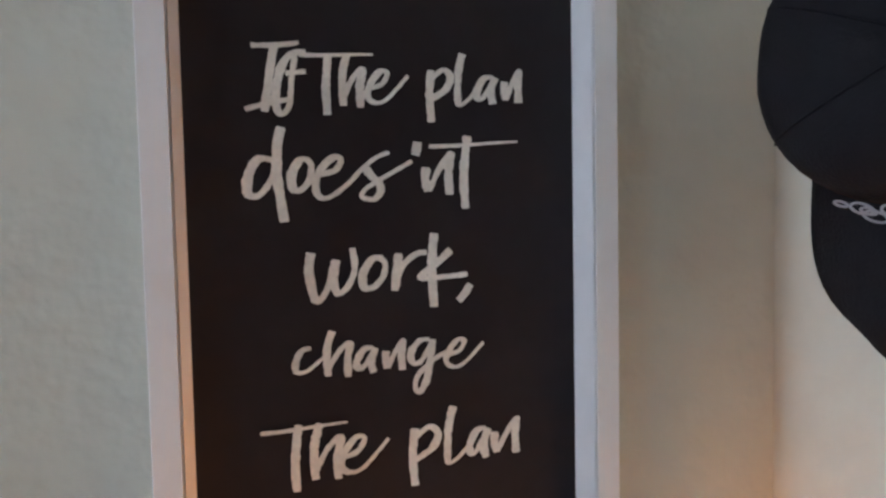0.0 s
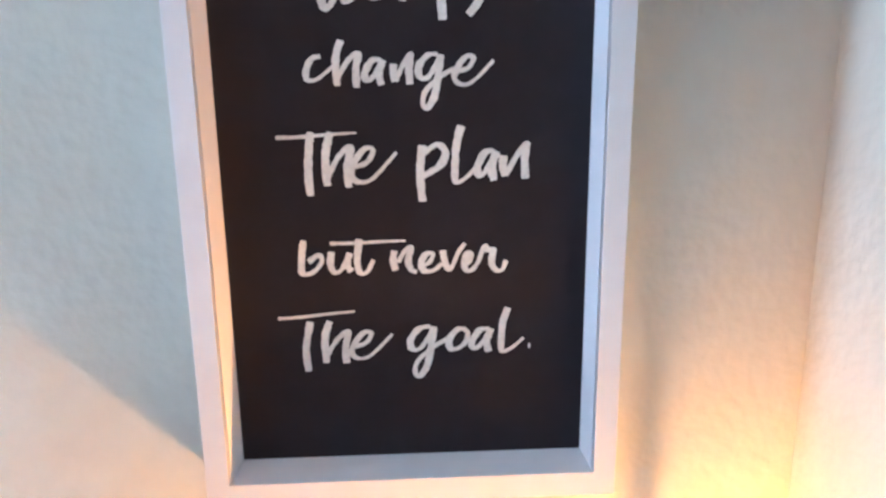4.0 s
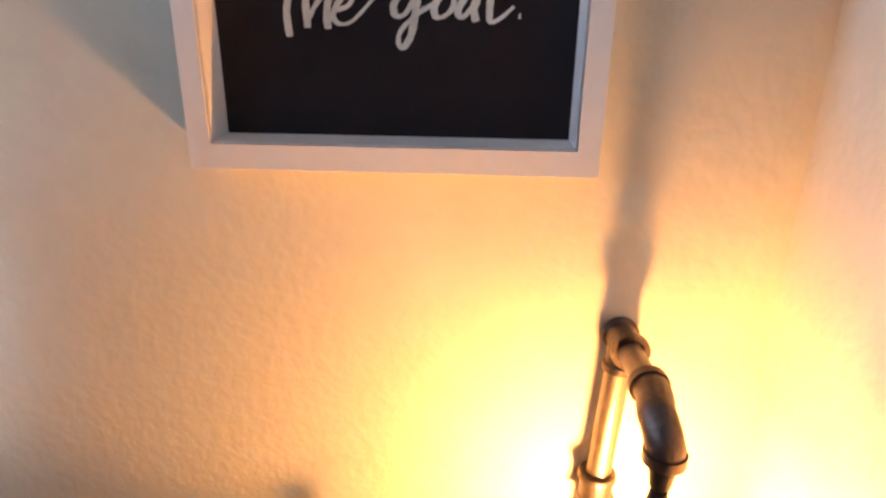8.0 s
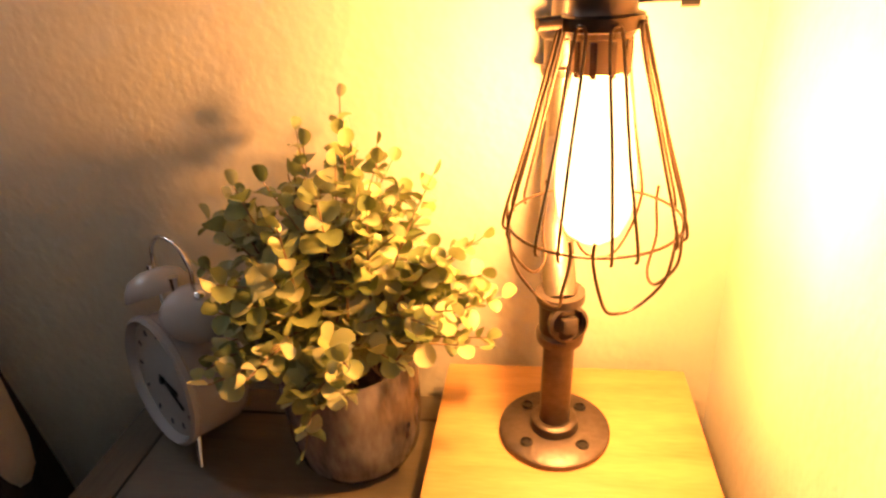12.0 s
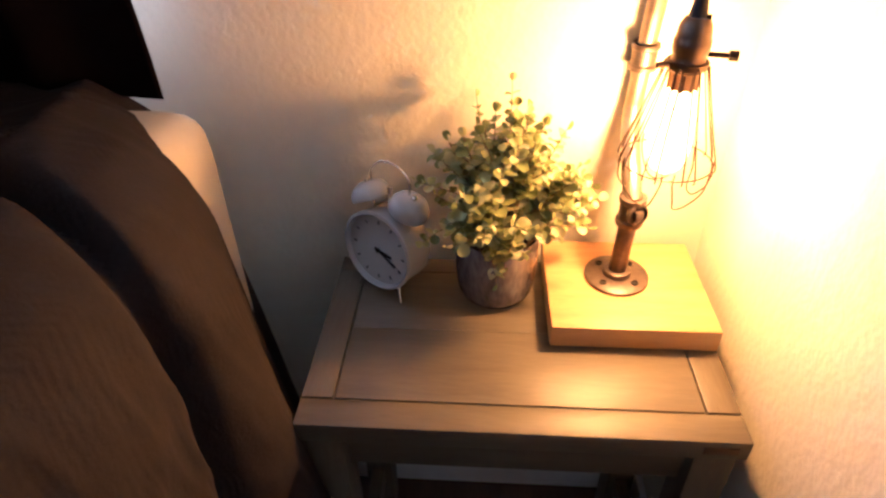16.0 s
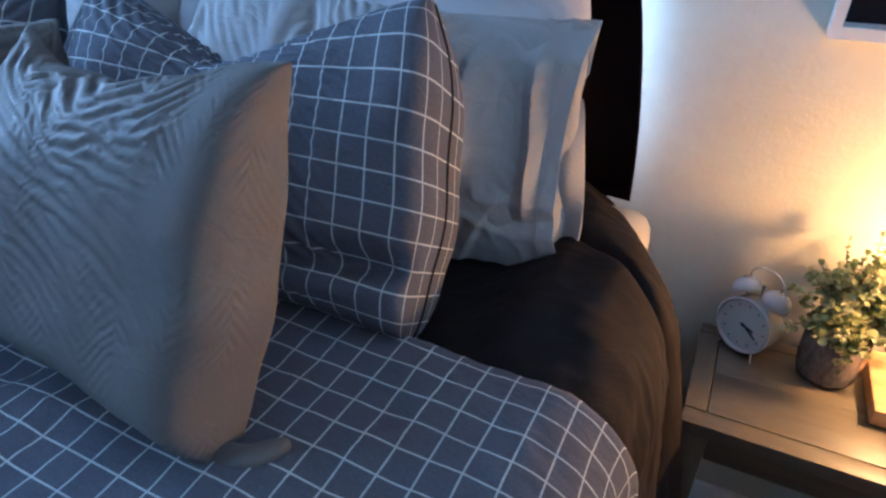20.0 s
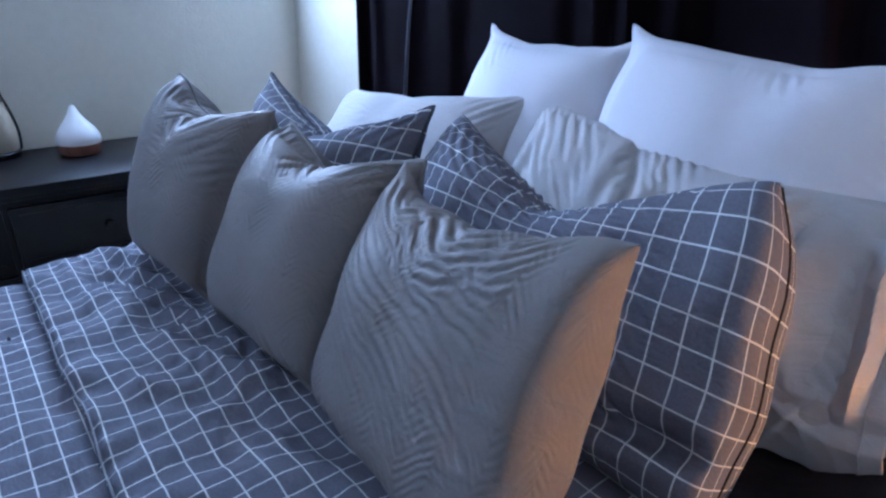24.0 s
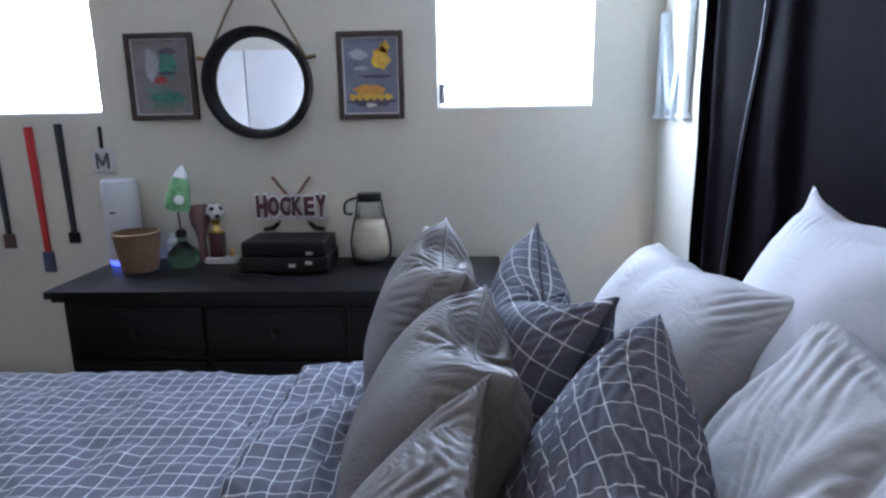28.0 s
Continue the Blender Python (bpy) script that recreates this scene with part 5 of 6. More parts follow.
part("dial", lathe([(0, -0.003), (0.0487, -0.003), (0.0487, -0.005), (0, -0.005)], (0, 0, 0), 48, CM), mat("grey_dial_paper", (0.40, 0.40, 0.39), 0.5, var=0.08), clock)
for k in range(12):
    a = 2 * math.pi * k / 12
    part("hour_mark", moved(bx(-0.0013, 0.0013, 0.037, 0.042, -0.003, -0.0022, 0), CM @ Euler((0, 0, a)).to_matrix().to_4x4()), GREYINK, clock, smooth=False)
for nm, a, ln, wd in (("hour_hand", -1.75, 0.022, 0.0020), ("minute_hand", -2.05, 0.032, 0.0015)):
    part(nm, moved(bx(-wd, wd, -0.006, ln, -0.002, -0.001, 0.0004), CM @ Euler((0, 0, a)).to_matrix().to_4x4()), BLACK, clock)
part("hub", lathe([(0, 0.0006), (0.003, 0.0006), (0.003, -0.002), (0, -0.002)], (0, 0, 0), 14, CM), BLACK, clock)
for sx in (-1, 1):
    t = CM @ pose(sx * 0.029, 0.058, -0.024, -90, 0, 0) @ Euler((0, sx * 0.42, 0)).to_matrix().to_4x4()
    b = part("bell", lathe([(0.026, 0), (0.0265, 0.0015), (0.0250, 0.008), (0.0200, 0.016), (0.0110, 0.0205), (0, 0.0215)], (0, 0, 0), 32, t), CLOCK, clock)
    part("bell_nut", lathe([(0.004, 0.0195), (0.004, 0.024), (0.002, 0.026), (0, 0.0262)], (0, 0, 0), 14, t), CHROME, b)
    part("bell_post", tube([(CM @ Vector((sx * 0.024, 0.046, -0.024))), (CM @ Vector((sx * 0.030, 0.062, -0.024)))], 0.0022, 10), CHROME, b)
    part("foot", tube([CM @ Vector((sx * 0.026, -0.044, -0.010)), CM @ Vector((sx * 0.036, -0.0665, -0.004))], [0.0034, 0.0020], 12), CHROME, clock)
part("handle", tube(smooth_path([CM @ Vector(p) for p in ((-0.030, 0.078, -0.024), (-0.031, 0.095, -0.024), (-0.018, 0.109, -0.024), (0, 0.113, -0.024), (0.018, 0.109, -0.024), (0.031, 0.095, -0.024), (0.030, 0.078, -0.024))], 5), 0.0017, 10), CHROME, clock)
part("striker", tube([CM @ Vector((0, 0.050, -0.024)), CM @ Vector((0, 0.082, -0.024))], [0.0015, 0.0042], 10), CHROME, clock)

# ---- potted plant ----
plant = thing("potted_plant", (-0.128, -0.092, NT), "round-leaved yellow-green plant in a streaked ceramic pot", "plant")
POT_AT = (-0.128, -0.092, NT)
part("pot", lathe([(0, 0), (0.036, 0), (0.043, 0.003), (0.048, 0.012), (0.0515, 0.035), (0.0525, 0.070), (0.0520, 0.094), (0.0505, 0.096), (0.0485, 0.094), (0.0480, 0.078), (0, 0.078)], POT_AT, 48), POT, plant)
part("soil", lathe([(0, 0.0835), (0.030, 0.0825), (0.0477, 0.0800), (0.0477, 0.0785)], POT_AT, 32), mat("dark_soil", (0.03, 0.022, 0.016), 0.95, var=0.4, big=60, bump=0.6, bscale=220), plant)
rng = random.Random(11)


LEAVES = []


def leaf_fan(at, direction, size, lift, roll):
    """A small round leaf, cupped, on its stem at a point: its rim and its middle."""
    d = direction.normalized()
    side = d.cross(Vector((0, 0, 1)))
    side = side.normalized() if side.length > 0.05 else Vector((1, 0, 0))
    side = (Matrix.Rotation(roll, 3, d) @ side).normalized()
    nor = side.cross(d)
    rim = []
    for k in range(11):
        t = 2 * math.pi * k / 11
        a, b = 0.52 - 0.52 * math.cos(t), 0.50 * math.sin(t) * (1 - 0.12 * math.cos(t))
        rim.append(at + size * (a * d + b * side + (lift * a * a + 0.75 * abs(b) ** 1.6) * nor))
    LEAVES.append((rim, at + size * (0.52 * d + 0.06 * nor * lift)))


def leaf_mesh(bm, rim, mid):
    vs, m = [bm.verts.new(p) for p in rim], bm.verts.new(mid)
    for i in range(len(vs)):
        bm.faces.new((vs[i], vs[(i + 1) % len(vs)], m))
    return bm


def sprig(tip, base, leaves, big):
    stem = smooth_path([base, base.lerp(tip, 0.45) + Vector((0, 0, 0.018)), tip], 8)
    for k in range(leaves):
        f = 0.30 + 0.70 * (k + rng.random() * 0.3) / leaves
        i = min(len(stem) - 2, int(f * (len(stem) - 1)))
        ax = (stem[i + 1] - stem[i]).normalized()
        a0 = k * 1.57 + rng.uniform(-0.5, 0.5)
        for s in (0, math.pi):
            o = ax.orthogonal().normalized()
            o = Matrix.Rotation(a0 + s, 3, ax) @ o
            size = big * (1.15 - 0.6 * f) * rng.uniform(0.75, 1.2)
            leaf_fan(stem[i].copy(), o + ax * rng.uniform(0.15, 0.7), size, rng.uniform(-0.3, 0.25), rng.uniform(-0.7, 0.7))
    leaf_fan(tip, (tip - base), big * 0.55, 0.1, rng.uniform(0, 3))
    return tube(stem, [0.0011 * (1 - 0.6 * i / len(stem)) for i in range(len(stem))], 5)


pc = Vector((-0.122, -0.103, 0.664))
tips = [Vector((-0.118, -0.052, 0.843)), Vector((-0.158, -0.040, 0.818)), Vector((-0.136, -0.085, 0.820)), Vector((-0.205, -0.10, 0.775)), Vector((-0.055, -0.075, 0.795)), Vector((-0.022, -0.10, 0.735)), Vector((-0.030, -0.085, 0.705)), Vector((-0.04, -0.12, 0.76))]
tips += [pc + Vector(o) for o in ((-0.008, -0.078, -0.012), (-0.095, -0.030, 0.010), (0.098, -0.020, 0.030), (0.112, 0.010, 0.050), (-0.105, 0.010, 0.070))]
while len(tips) < 84:
    th, ph = rng.uniform(0, 2 * math.pi), rng.uniform(-0.25, 1.4)
    if math.cos(th) < -0.2:
        ph = max(ph, 0.05)
    r = rng.uniform(0.085, 0.125) * (0.9 if ph < 0 else 1)
    t = pc + Vector(((0.95 if math.cos(th) > 0 else 0.74) * r * math.cos(th) * math.cos(ph), 0.85 * r * math.sin(th) * math.cos(ph), 0.035 + 1.08 * r * math.sin(ph)))
    if t.y < -0.012 and t.z > 0.60:
        tips.append(t)
for t in tips:
    base = pc + Vector((rng.uniform(-0.03, 0.03), rng.uniform(-0.03, 0.03), -0.005))
    part("stem", sprig(t, base, rng.randint(7, 11), rng.uniform(0.0150, 0.0215)), STEM, plant)
# the leaves towards the room one by one, those behind them as one mass
LEAVES.sort(key=lambda lf: lf[1].y - 0.35 * lf[1].z)
for rim, mid in LEAVES[:300]:
    part("leaf", leaf_mesh(bmesh.new(), rim, mid), LEAF, plant)
mass = bmesh.new()
for rim, mid in LEAVES[300:]:
    leaf_mesh(mass, rim, mid)
tagged(part("foliage", mass, LEAF, plant), kind="stuff")

# ---- cap on the wall beside the sign ----
CAPM = mat("black_cotton_twill", (0.010, 0.009, 0.011), 0.8, var=0.2, bump=0.25, bscale=500, spec=0.1)
cap = thing("baseball_cap", (0.09, -0.215, 1.60), "black baseball cap hanging on a wall hook", "cap")
cc, toward, left = Vector((0.1045, -0.1640, 1.604)), Vector((-0.775, -0.632, 0)), Vector((-0.632, 0.775, 0))


def crown(u, v):
    """The crown: a squashed dome with its open back to the wall and its front panel to the room."""
    th, ph = u * 2 * math.pi, v * math.pi * 0.5
    side, up = math.sin(ph) * math.cos(th), math.sin(ph) * math.sin(th)
    k = 2.65 + 0.55 * max(-1.0, min(1.0, up * 4))
    sq = (abs(side) ** k + abs(up) ** k) ** (1 / k) + 1e-6
    sq = math.hypot(side, up) / sq
    p = cc + left * (0.080 * side * sq) + Vector((0, 0, (0.072 if up > 0 else 0.0775) * up * sq)) + toward * (0.052 * math.cos(ph) ** 0.75 - 0.018 - 0.01 * up + 0.0015 * math.cos(6 * th))
    p.x = min(p.x, XR - 0.004)
    return p


bmc = grid(48, 20, crown)
bmesh.ops.remove_doubles(bmc, verts=bmc.verts[:], dist=0.0005)
part("crown", bmc, CAPM, cap)
part("back_panel", moved(bx(-0.050, 0.050, -0.003, 0.003, -0.050, 0.050, 0.002), Matrix.Translation(cc + toward * -0.020) @ Euler((0, 0, math.atan2(left.y, left.x))).to_matrix().to_4x4()), CAPM, cap)
for k in range(6):
    a = math.pi / 6 + k * math.pi / 3
    part("seam", tube([crown((a / (2 * math.pi)) % 1, f) + toward * 0.0008 for f in (0.05, 0.2, 0.4, 0.6, 0.8, 0.97)], 0.0009, 5), CAPM, cap)
bc, out, along = Vector((0.130, -0.150, 1.572)), Vector((-0.99, -0.14, 0)), Vector((-0.14, 0.99, 0))


def brim(u, v):
    a = (2 * u - 1)
    w = 0.073 * (1 - 0.93 * max(0, (v - 0.25) / 0.75) ** 3) ** 0.5
    drop = 0.143 * v * (1 - 0.12 * a * a * v)
    p = bc + along * (a * w) + Vector((0, 0, -drop)) + out * (0.022 * math.cos(a * 1.2) - 0.008 + 0.012 * v * (1 - v))
    p.x = min(p.x, XR - 0.006)
    return p


ob = part("brim", grid(30, 14, brim), CAPM, cap)
so = ob.modifiers.new("thickness", "SOLIDIFY")
so.thickness = 0.004
THREAD = mat("silver_thread", (0.30, 0.27, 0.28), 0.5, 0.3, var=0.2, big=80)
e0 = Vector((0.070, -0.136, 1.5290))
for sx, sz, ra, rb in ((0.007, 0.0015, 0.0030, 0.0012), (0.016, 0.0, 0.0048, 0.0026), (0.019, -0.001, 0.0034, 0.0015), (0.022, -0.0035, 0.0052, 0.0026), (0.029, 0.0, 0.0048, 0.0028), (0.034, -0.003, 0.0052, 0.0026), (0.042, -0.001, 0.0048, 0.0028)):
    o = e0 - left * sx + toward * 0.003 + Vector((0, 0, sz - 0.13 * sx))
    part("emblem", tube([o + left * (ra * math.cos(t)) + Vector((0, 0, rb * math.sin(t) + 0.3 * ra * math.cos(t))) for t in (2 * math.pi * j / 20 for j in range(20))], 0.0008, 6, True), THREAD, cap, "silver stitched emblem")
part("hook", tube([(XR - 0.001, -0.17, 1.64), (XR - 0.03, -0.17, 1.64), (XR - 0.034, -0.17, 1.652)], 0.003, 10), CHROME, cap)

# ---- dresser ----
DT, DX, DY0, DY1 = 0.942, -2.377, -2.132, -0.60
dr = thing("dresser", (-2.63, -1.37, 0), "black-brown wooden dresser with a wide overhanging top", "dresser")
part("top", bx(XF + 0.016, DX, DY0, DY1, DT - 0.028, DT, 0.004), ESPRESSO, dr)
part("top_moulding", bx(XF + 0.02, DX - 0.014, DY0 + 0.014, DY1 - 0.014, DT - 0.042, DT - 0.0285, 0.004), ESPRESSO, dr)
part("body", bx(XF + 0.02, DX - 0.045, DY0 + 0.035, DY1 - 0.035, 0.10, DT - 0.0425, 0.004), ESPRESSO, dr)
part("plinth", bx(XF + 0.03, DX - 0.06, DY0 + 0.045, DY1 - 0.045, 0, 0.0995, 0.004), ESPRESSO, dr)
for c in range(3):
    ya = DY0 + 0.05 + c * 0.481
    for z0, z1 in ((0.70, 0.878), (0.42, 0.685), (0.13, 0.405)):
        d = part("drawer", bx(DX - 0.0445, DX - 0.028, ya, ya + 0.466, z0, z1, 0.004), ESPRESSO, dr)
        for za in (z0 + 0.020, z1 - 0.027):
            part("drawer_bead", bx(DX - 0.028, DX - 0.0245, ya + 0.022, ya + 0.444, za, za + 0.007, 0.001), ESPRESSO, d)
        part("knob", lathe([(0.005, 0), (0.005, 0.010), (0.013, 0.016), (0.012, 0.023), (0, 0.026)], (DX - 0.028, ya + 0.233, (z0 + z1) / 2), 18, Euler((0, math.pi / 2, 0)).to_matrix().to_4x4()), BLACK, d)
NORTH = Euler((0, math.pi / 2, 0)).to_matrix().to_4x4()

# ---- pictures, mirror ----
def picture(ya, yb, za, zb, print_mat, label):
    pic = thing("framed_picture", (XF, (ya + yb) / 2, za), label, "picture", "framed pictures beside the mirror")
    b = 0.020
    for nm, r in (("frame_side", (ya, ya + b, za, zb)), ("frame_side", (yb - b, yb, za, zb)), ("frame_rail", (ya + b, yb - b, za, za + b)), ("frame_rail", (ya + b, yb - b, zb - b, zb))):
        part(nm, bx(XF + 0.002, XF + 0.024, r[0], r[1], r[2], r[3], 0.004), FRAME_BROWN, pic)
    part("inner_lip", merge(bx(XF + 0.006, XF + 0.016, ya + b, yb - b, za + b, za + b + 0.004, 0), bx(XF + 0.006, XF + 0.016, ya + b, yb - b, zb - b - 0.004, zb - b, 0),
                            bx(XF + 0.006, XF + 0.016, ya + b, ya + b + 0.004, za + b + 0.004, zb - b - 0.004, 0), bx(XF + 0.006, XF + 0.016, yb - b - 0.004, yb - b, za + b + 0.004, zb - b - 0.004, 0)), DIAL, pic, "pale inner edge", False)
    part("print", bx(XF + 0.004, XF + 0.009, ya + b + 0.0045, yb - b - 0.0045, za + b + 0.0045, zb - b - 0.0045, 0), print_mat, pic, smooth=False)
    return pic


def blot(pic, y, z, ry, rz, material, x=0.0102, bumps=5):
    bm = bmesh.new()
    mid = bm.verts.new((XF + x, y, z))
    ring = [bm.verts.new((XF + x, y + ry * (1 + 0.16 * math.sin(bumps * a + ry * 90)) * math.cos(a), z + rz * (1 + 0.16 * math.sin(bumps * a + 1)) * math.sin(a))) for a in (2 * math.pi * k / 36 for k in range(36))]
    for k in range(36):
        bm.faces.new((mid, ring[k], ring[(k + 1) % 36]))
    return part("print_shape", bm, material, pic, smooth=False)


SLATE = mat("slate_blue_print", (0.16, 0.17, 0.23), 0.5, var=0.25, big=14, fine=90)
MAUVE = mat("grey_mauve_print", (0.20, 0.18, 0.18), 0.5, var=0.25, big=14, fine=90)
TEAL = mat("teal_ink", (0.05, 0.20, 0.15), 0.5, var=0.3, big=30)
GOLD = mat("yellow_ink", (0.60, 0.36, 0.04), 0.5, var=0.25, big=30)
ORANGE = mat("orange_ink", (0.55, 0.24, 0.04), 0.5, var=0.25, big=30)
RED = mat("red_ink", (0.38, 0.05, 0.05), 0.5, var=0.2, big=30)
p1 = picture(-2.019, -1.757, 1.490, 1.812, MAUVE, "dark-framed print with green shapes on grey")
blot(p1, -1.862, 1.70, 0.034, 0.050, TEAL), blot(p1, -1.875, 1.575, 0.070, 0.024, TEAL, bumps=9), blot(p1, -1.895, 1.640, 0.026, 0.014, RED)
PALE = mat("pale_grey_ink", (0.33, 0.33, 0.36), 0.5, var=0.25, big=40)
DUSK = mat("dark_plum_ink", (0.07, 0.06, 0.09), 0.5, var=0.3, big=40)
SAGE = mat("dull_green_ink", (0.13, 0.20, 0.17), 0.5, var=0.3, big=30)
blot(p1, -1.860, 1.745, 0.036, 0.012, DUSK, 0.0104), blot(p1, -1.925, 1.700, 0.026, 0.060, PALE, 0.0099, 3), blot(p1, -1.905, 1.605, 0.055, 0.012, SAGE, 0.0104, 7), blot(p1, -1.880, 1.545, 0.080, 0.010, SAGE, 0.0104, 6)
blot(p1, -1.865, 1.665, 0.040, 0.006, DUSK, 0.0106, 4)
p2 = picture(-1.209, -0.960, 1.482, 1.803, SLATE, "dark-framed print with yellow shapes on slate blue")
blot(p2, -1.045, 1.705, 0.034, 0.040, GOLD), blot(p2, -1.030, 1.745, 0.018, 0.022, GOLD), blot(p2, -1.090, 1.590, 0.060, 0.020, ORANGE, bumps=7)
for k in range(6):
    blot(p2, -1.155 + 0.027 * k, 1.565, 0.014, 0.012, GOLD, 0.0106, 3)
blot(p2, -1.088, 1.535, 0.020, 0.008, DIAL, 0.0108, 3)
blot(p2, -1.130, 1.720, 0.036, 0.018, PALE, 0.0099, 4), blot(p2, -1.120, 1.670, 0.030, 0.008, PALE, 0.0100, 5), blot(p2, -1.085, 1.548, 0.085, 0.018, DUSK, 0.0099, 6), blot(p2, -1.065, 1.640, 0.060, 0.007, DUSK, 0.0101, 5)

MY, MZ, MR = -1.512, 1.620, 0.204
mir = thing("round_mirror", (XF, MY, MZ - MR), "round black-rimmed mirror hanging from a rope", "mirror")
part("rim", lathe([(MR - 0.034, 0.002), (MR, 0.002), (MR, 0.066), (MR - 0.002, 0.068), (MR - 0.016, 0.068), (MR - 0.019, 0.065), (MR - 0.030, 0.012), (MR - 0.034, 0.012)], (XF, MY, MZ), 72, NORTH), BLACK, mir)
part("glass", lathe([(0, 0.012), (MR - 0.0335, 0.012), (MR - 0.0335, 0.008), (0, 0.008)], (XF, MY, MZ), 72, NORTH), MIRROR, mir, "silvered glass")
ROPE = mat("brown_jute_rope", (0.22, 0.15, 0.09), 0.9, var=0.3, big=60, bump=0.5, bscale=300)
PEG = mat("brass_stud", (0.26, 0.16, 0.07), 0.35, 0.8, var=0.15)
for s in (-1, 1):
    part("rope", tube([(XF + 0.030, MY + s * 0.186, MZ + 0.098), (XF + 0.030, MY + s * 0.090, MZ + 0.27), (XF + 0.012, MY + s * 0.012, MZ + 0.405)], 0.005, 8), ROPE, mir)
    part("rope_stud", tube([(XF + 0.030, MY + s * 0.180, MZ + 0.090), (XF + 0.030, MY + s * 0.226, MZ + 0.097)], 0.0075, 10), PEG, mir)
part("nail", tube([(XF + 0.0005, MY, MZ + 0.41), (XF + 0.024, MY, MZ + 0.414)], 0.004, 10), BLACK, mir)

# ---- metal letter beside the curtain ----
ZINC = mat("galvanised_letter", (0.50, 0.55, 0.58), 0.45, 0.5, var=0.2, big=12, fine=90)
ml = thing("wall_letter", (-2.70, -0.012, 1.47), "galvanised metal letter M hanging on the wall", "wall letter")
LX0, LX1, LZ0, LZ1 = -2.845, -2.545, 1.472, 1.835
part("stem", bx(LX0, LX0 + 0.055, -0.026, -0.002, LZ0, LZ1, 0.003), ZINC, ml)
part("stem", bx(LX1 - 0.055, LX1, -0.026, -0.002, LZ0, LZ1, 0.003), ZINC, ml)
for s in (-1, 1):
    bm = bx(-0.024, 0.024, -0.0255, -0.0025, -0.19, 0.19, 0.003)
    part("diagonal", moved(bm, Matrix.Translation(((LX0 + LX1) / 2 + s * 0.068, 0, (LZ0 + LZ1) / 2 - 0.004)) @ Euler((0, s * 0.36, 0)).to_matrix().to_4x4()), ZINC, ml)
for x in (LX0 + 0.0275, LX1 - 0.0275):
    part("serif", bx(x - 0.042, x + 0.042, -0.028, -0.0015, LZ0 - 0.004, LZ0 + 0.014, 0.002), ZINC, ml)

# ---- hockey sign ----
hs = thing("hockey_sign", (XF, -1.417, 1.06), "maroon HOCKEY sign with crossed wooden sticks on the wall", "sign")
MAROON = mat("maroon_paint", (0.10, 0.018, 0.032), 0.5, var=0.2)
STICK = wood("tan_stick_wood", (0.26, 0.13, 0.07), (0.15, 0.07, 0.04), 0.5, (8, 8, 1), 8)
HY0, HY1, HZ = -1.560, -1.275, 1.105


def letters(text, y0, width, height, z, x, depth, material, parent, name, label="", grow=0.0):
    cu = bpy.data.curves.new("lettering", "FONT")
    cu.body, cu.size, cu.extrude, cu.offset = text, 1.0, depth, grow
    tmp = bpy.data.objects.new("tmp", cu)
    me = bpy.data.meshes.new_from_object(tmp)
    bpy.data.objects.remove(tmp)
    bm = bmesh.new()
    bm.from_mesh(me)
    bpy.data.meshes.remove(me)
    xs, ys = [v.co.x for v in bm.verts], [v.co.y for v in bm.verts]
    for v in bm.verts:
        v.co = Vector((x + v.co.z, y0 + (v.co.x - min(xs)) / (max(xs) - min(xs)) * width, z + (v.co.y - min(ys)) / (max(ys) - min(ys)) * height))
    return part(name, bm, material, parent, label, False)


pitch = (HY1 - HY0) / 6
for k, ch in enumerate("HOCKEY"):
    big = 1.0 if k in (0, 5) else 0.86
    letters(ch, HY0 + k * pitch - 0.005, pitch + 0.008, 0.106 * big, HZ + 0.106 * (1 - big) * 0.5 - 0.007, XF + 0.020, 0.0015, WHITE, hs, "letter_outline", "pale outline", 0.09)
    letters(ch, HY0 + k * pitch + 0.002, pitch - 0.006, 0.088 * big, HZ + 0.088 * (1 - big) * 0.5 + 0.002, XF + 0.025, 0.004, MAROON, hs, "letter", "maroon letter", 0.045)
part("backer", bx(XF + 0.014, XF + 0.019, HY0, HY1, HZ - 0.012, HZ + 0.004, 0.001), DIAL, hs)
for s in (-1, 1):
    a, b = Vector((XF + 0.010, -1.417 - s * 0.075, 1.265)), Vector((XF + 0.008, -1.417 + s * 0.068, 1.075))
    st = part("stick", tube([a, b], [0.0075, 0.0075], 4), STICK, hs)
    part("blade", tube([b + Vector((0, -s * 0.006, 0.006)), b + Vector((0, s * 0.016, -0.014)), b + Vector((0, s * 0.055, -0.020))], [0.008, 0.011, 0.008], 6), BLACK, st)

# ---- black case, lantern, diffuser, trophy ----
case = thing("media_box", (-2.71, -1.388, DT), "low black box with rounded lid on the dresser", "box")
part("body", bx(-2.80, -2.60, -1.547, -1.228, DT + 0.004, DT + 0.060, 0.006, 3), BLACK, case)
part("lid", bx(-2.80, -2.604, -1.540, -1.234, DT + 0.0605, DT + 0.116, 0.010, 3), BLACK, case)
for k, (y, z) in enumerate(((-1.355, 0.030), (-1.295, 0.040), (-1.290, 0.075))):
    part("indicator", bx(-2.602, -2.597, y - 0.012, y + 0.012, DT + z - 0.006, DT + z + 0.006, 0.001), DIAL, case, "small white label")
for y in (-1.52, -1.255):
    part("foot", bx(-2.79, -2.62, y - 0.008, y + 0.008, DT, DT + 0.0045, 0), BLACK, case)
cable = solo("cable", tube(smooth_path([(-2.62, -1.60, DT + 0.004), (-2.56, -1.56, DT + 0.004), (-2.57, -1.47, DT + 0.004), (-2.53, -1.40, DT + 0.004)], 6), 0.004, 8), BLACK, (-2.57, -1.5, DT), "short black cable lying on the dresser", "cable")

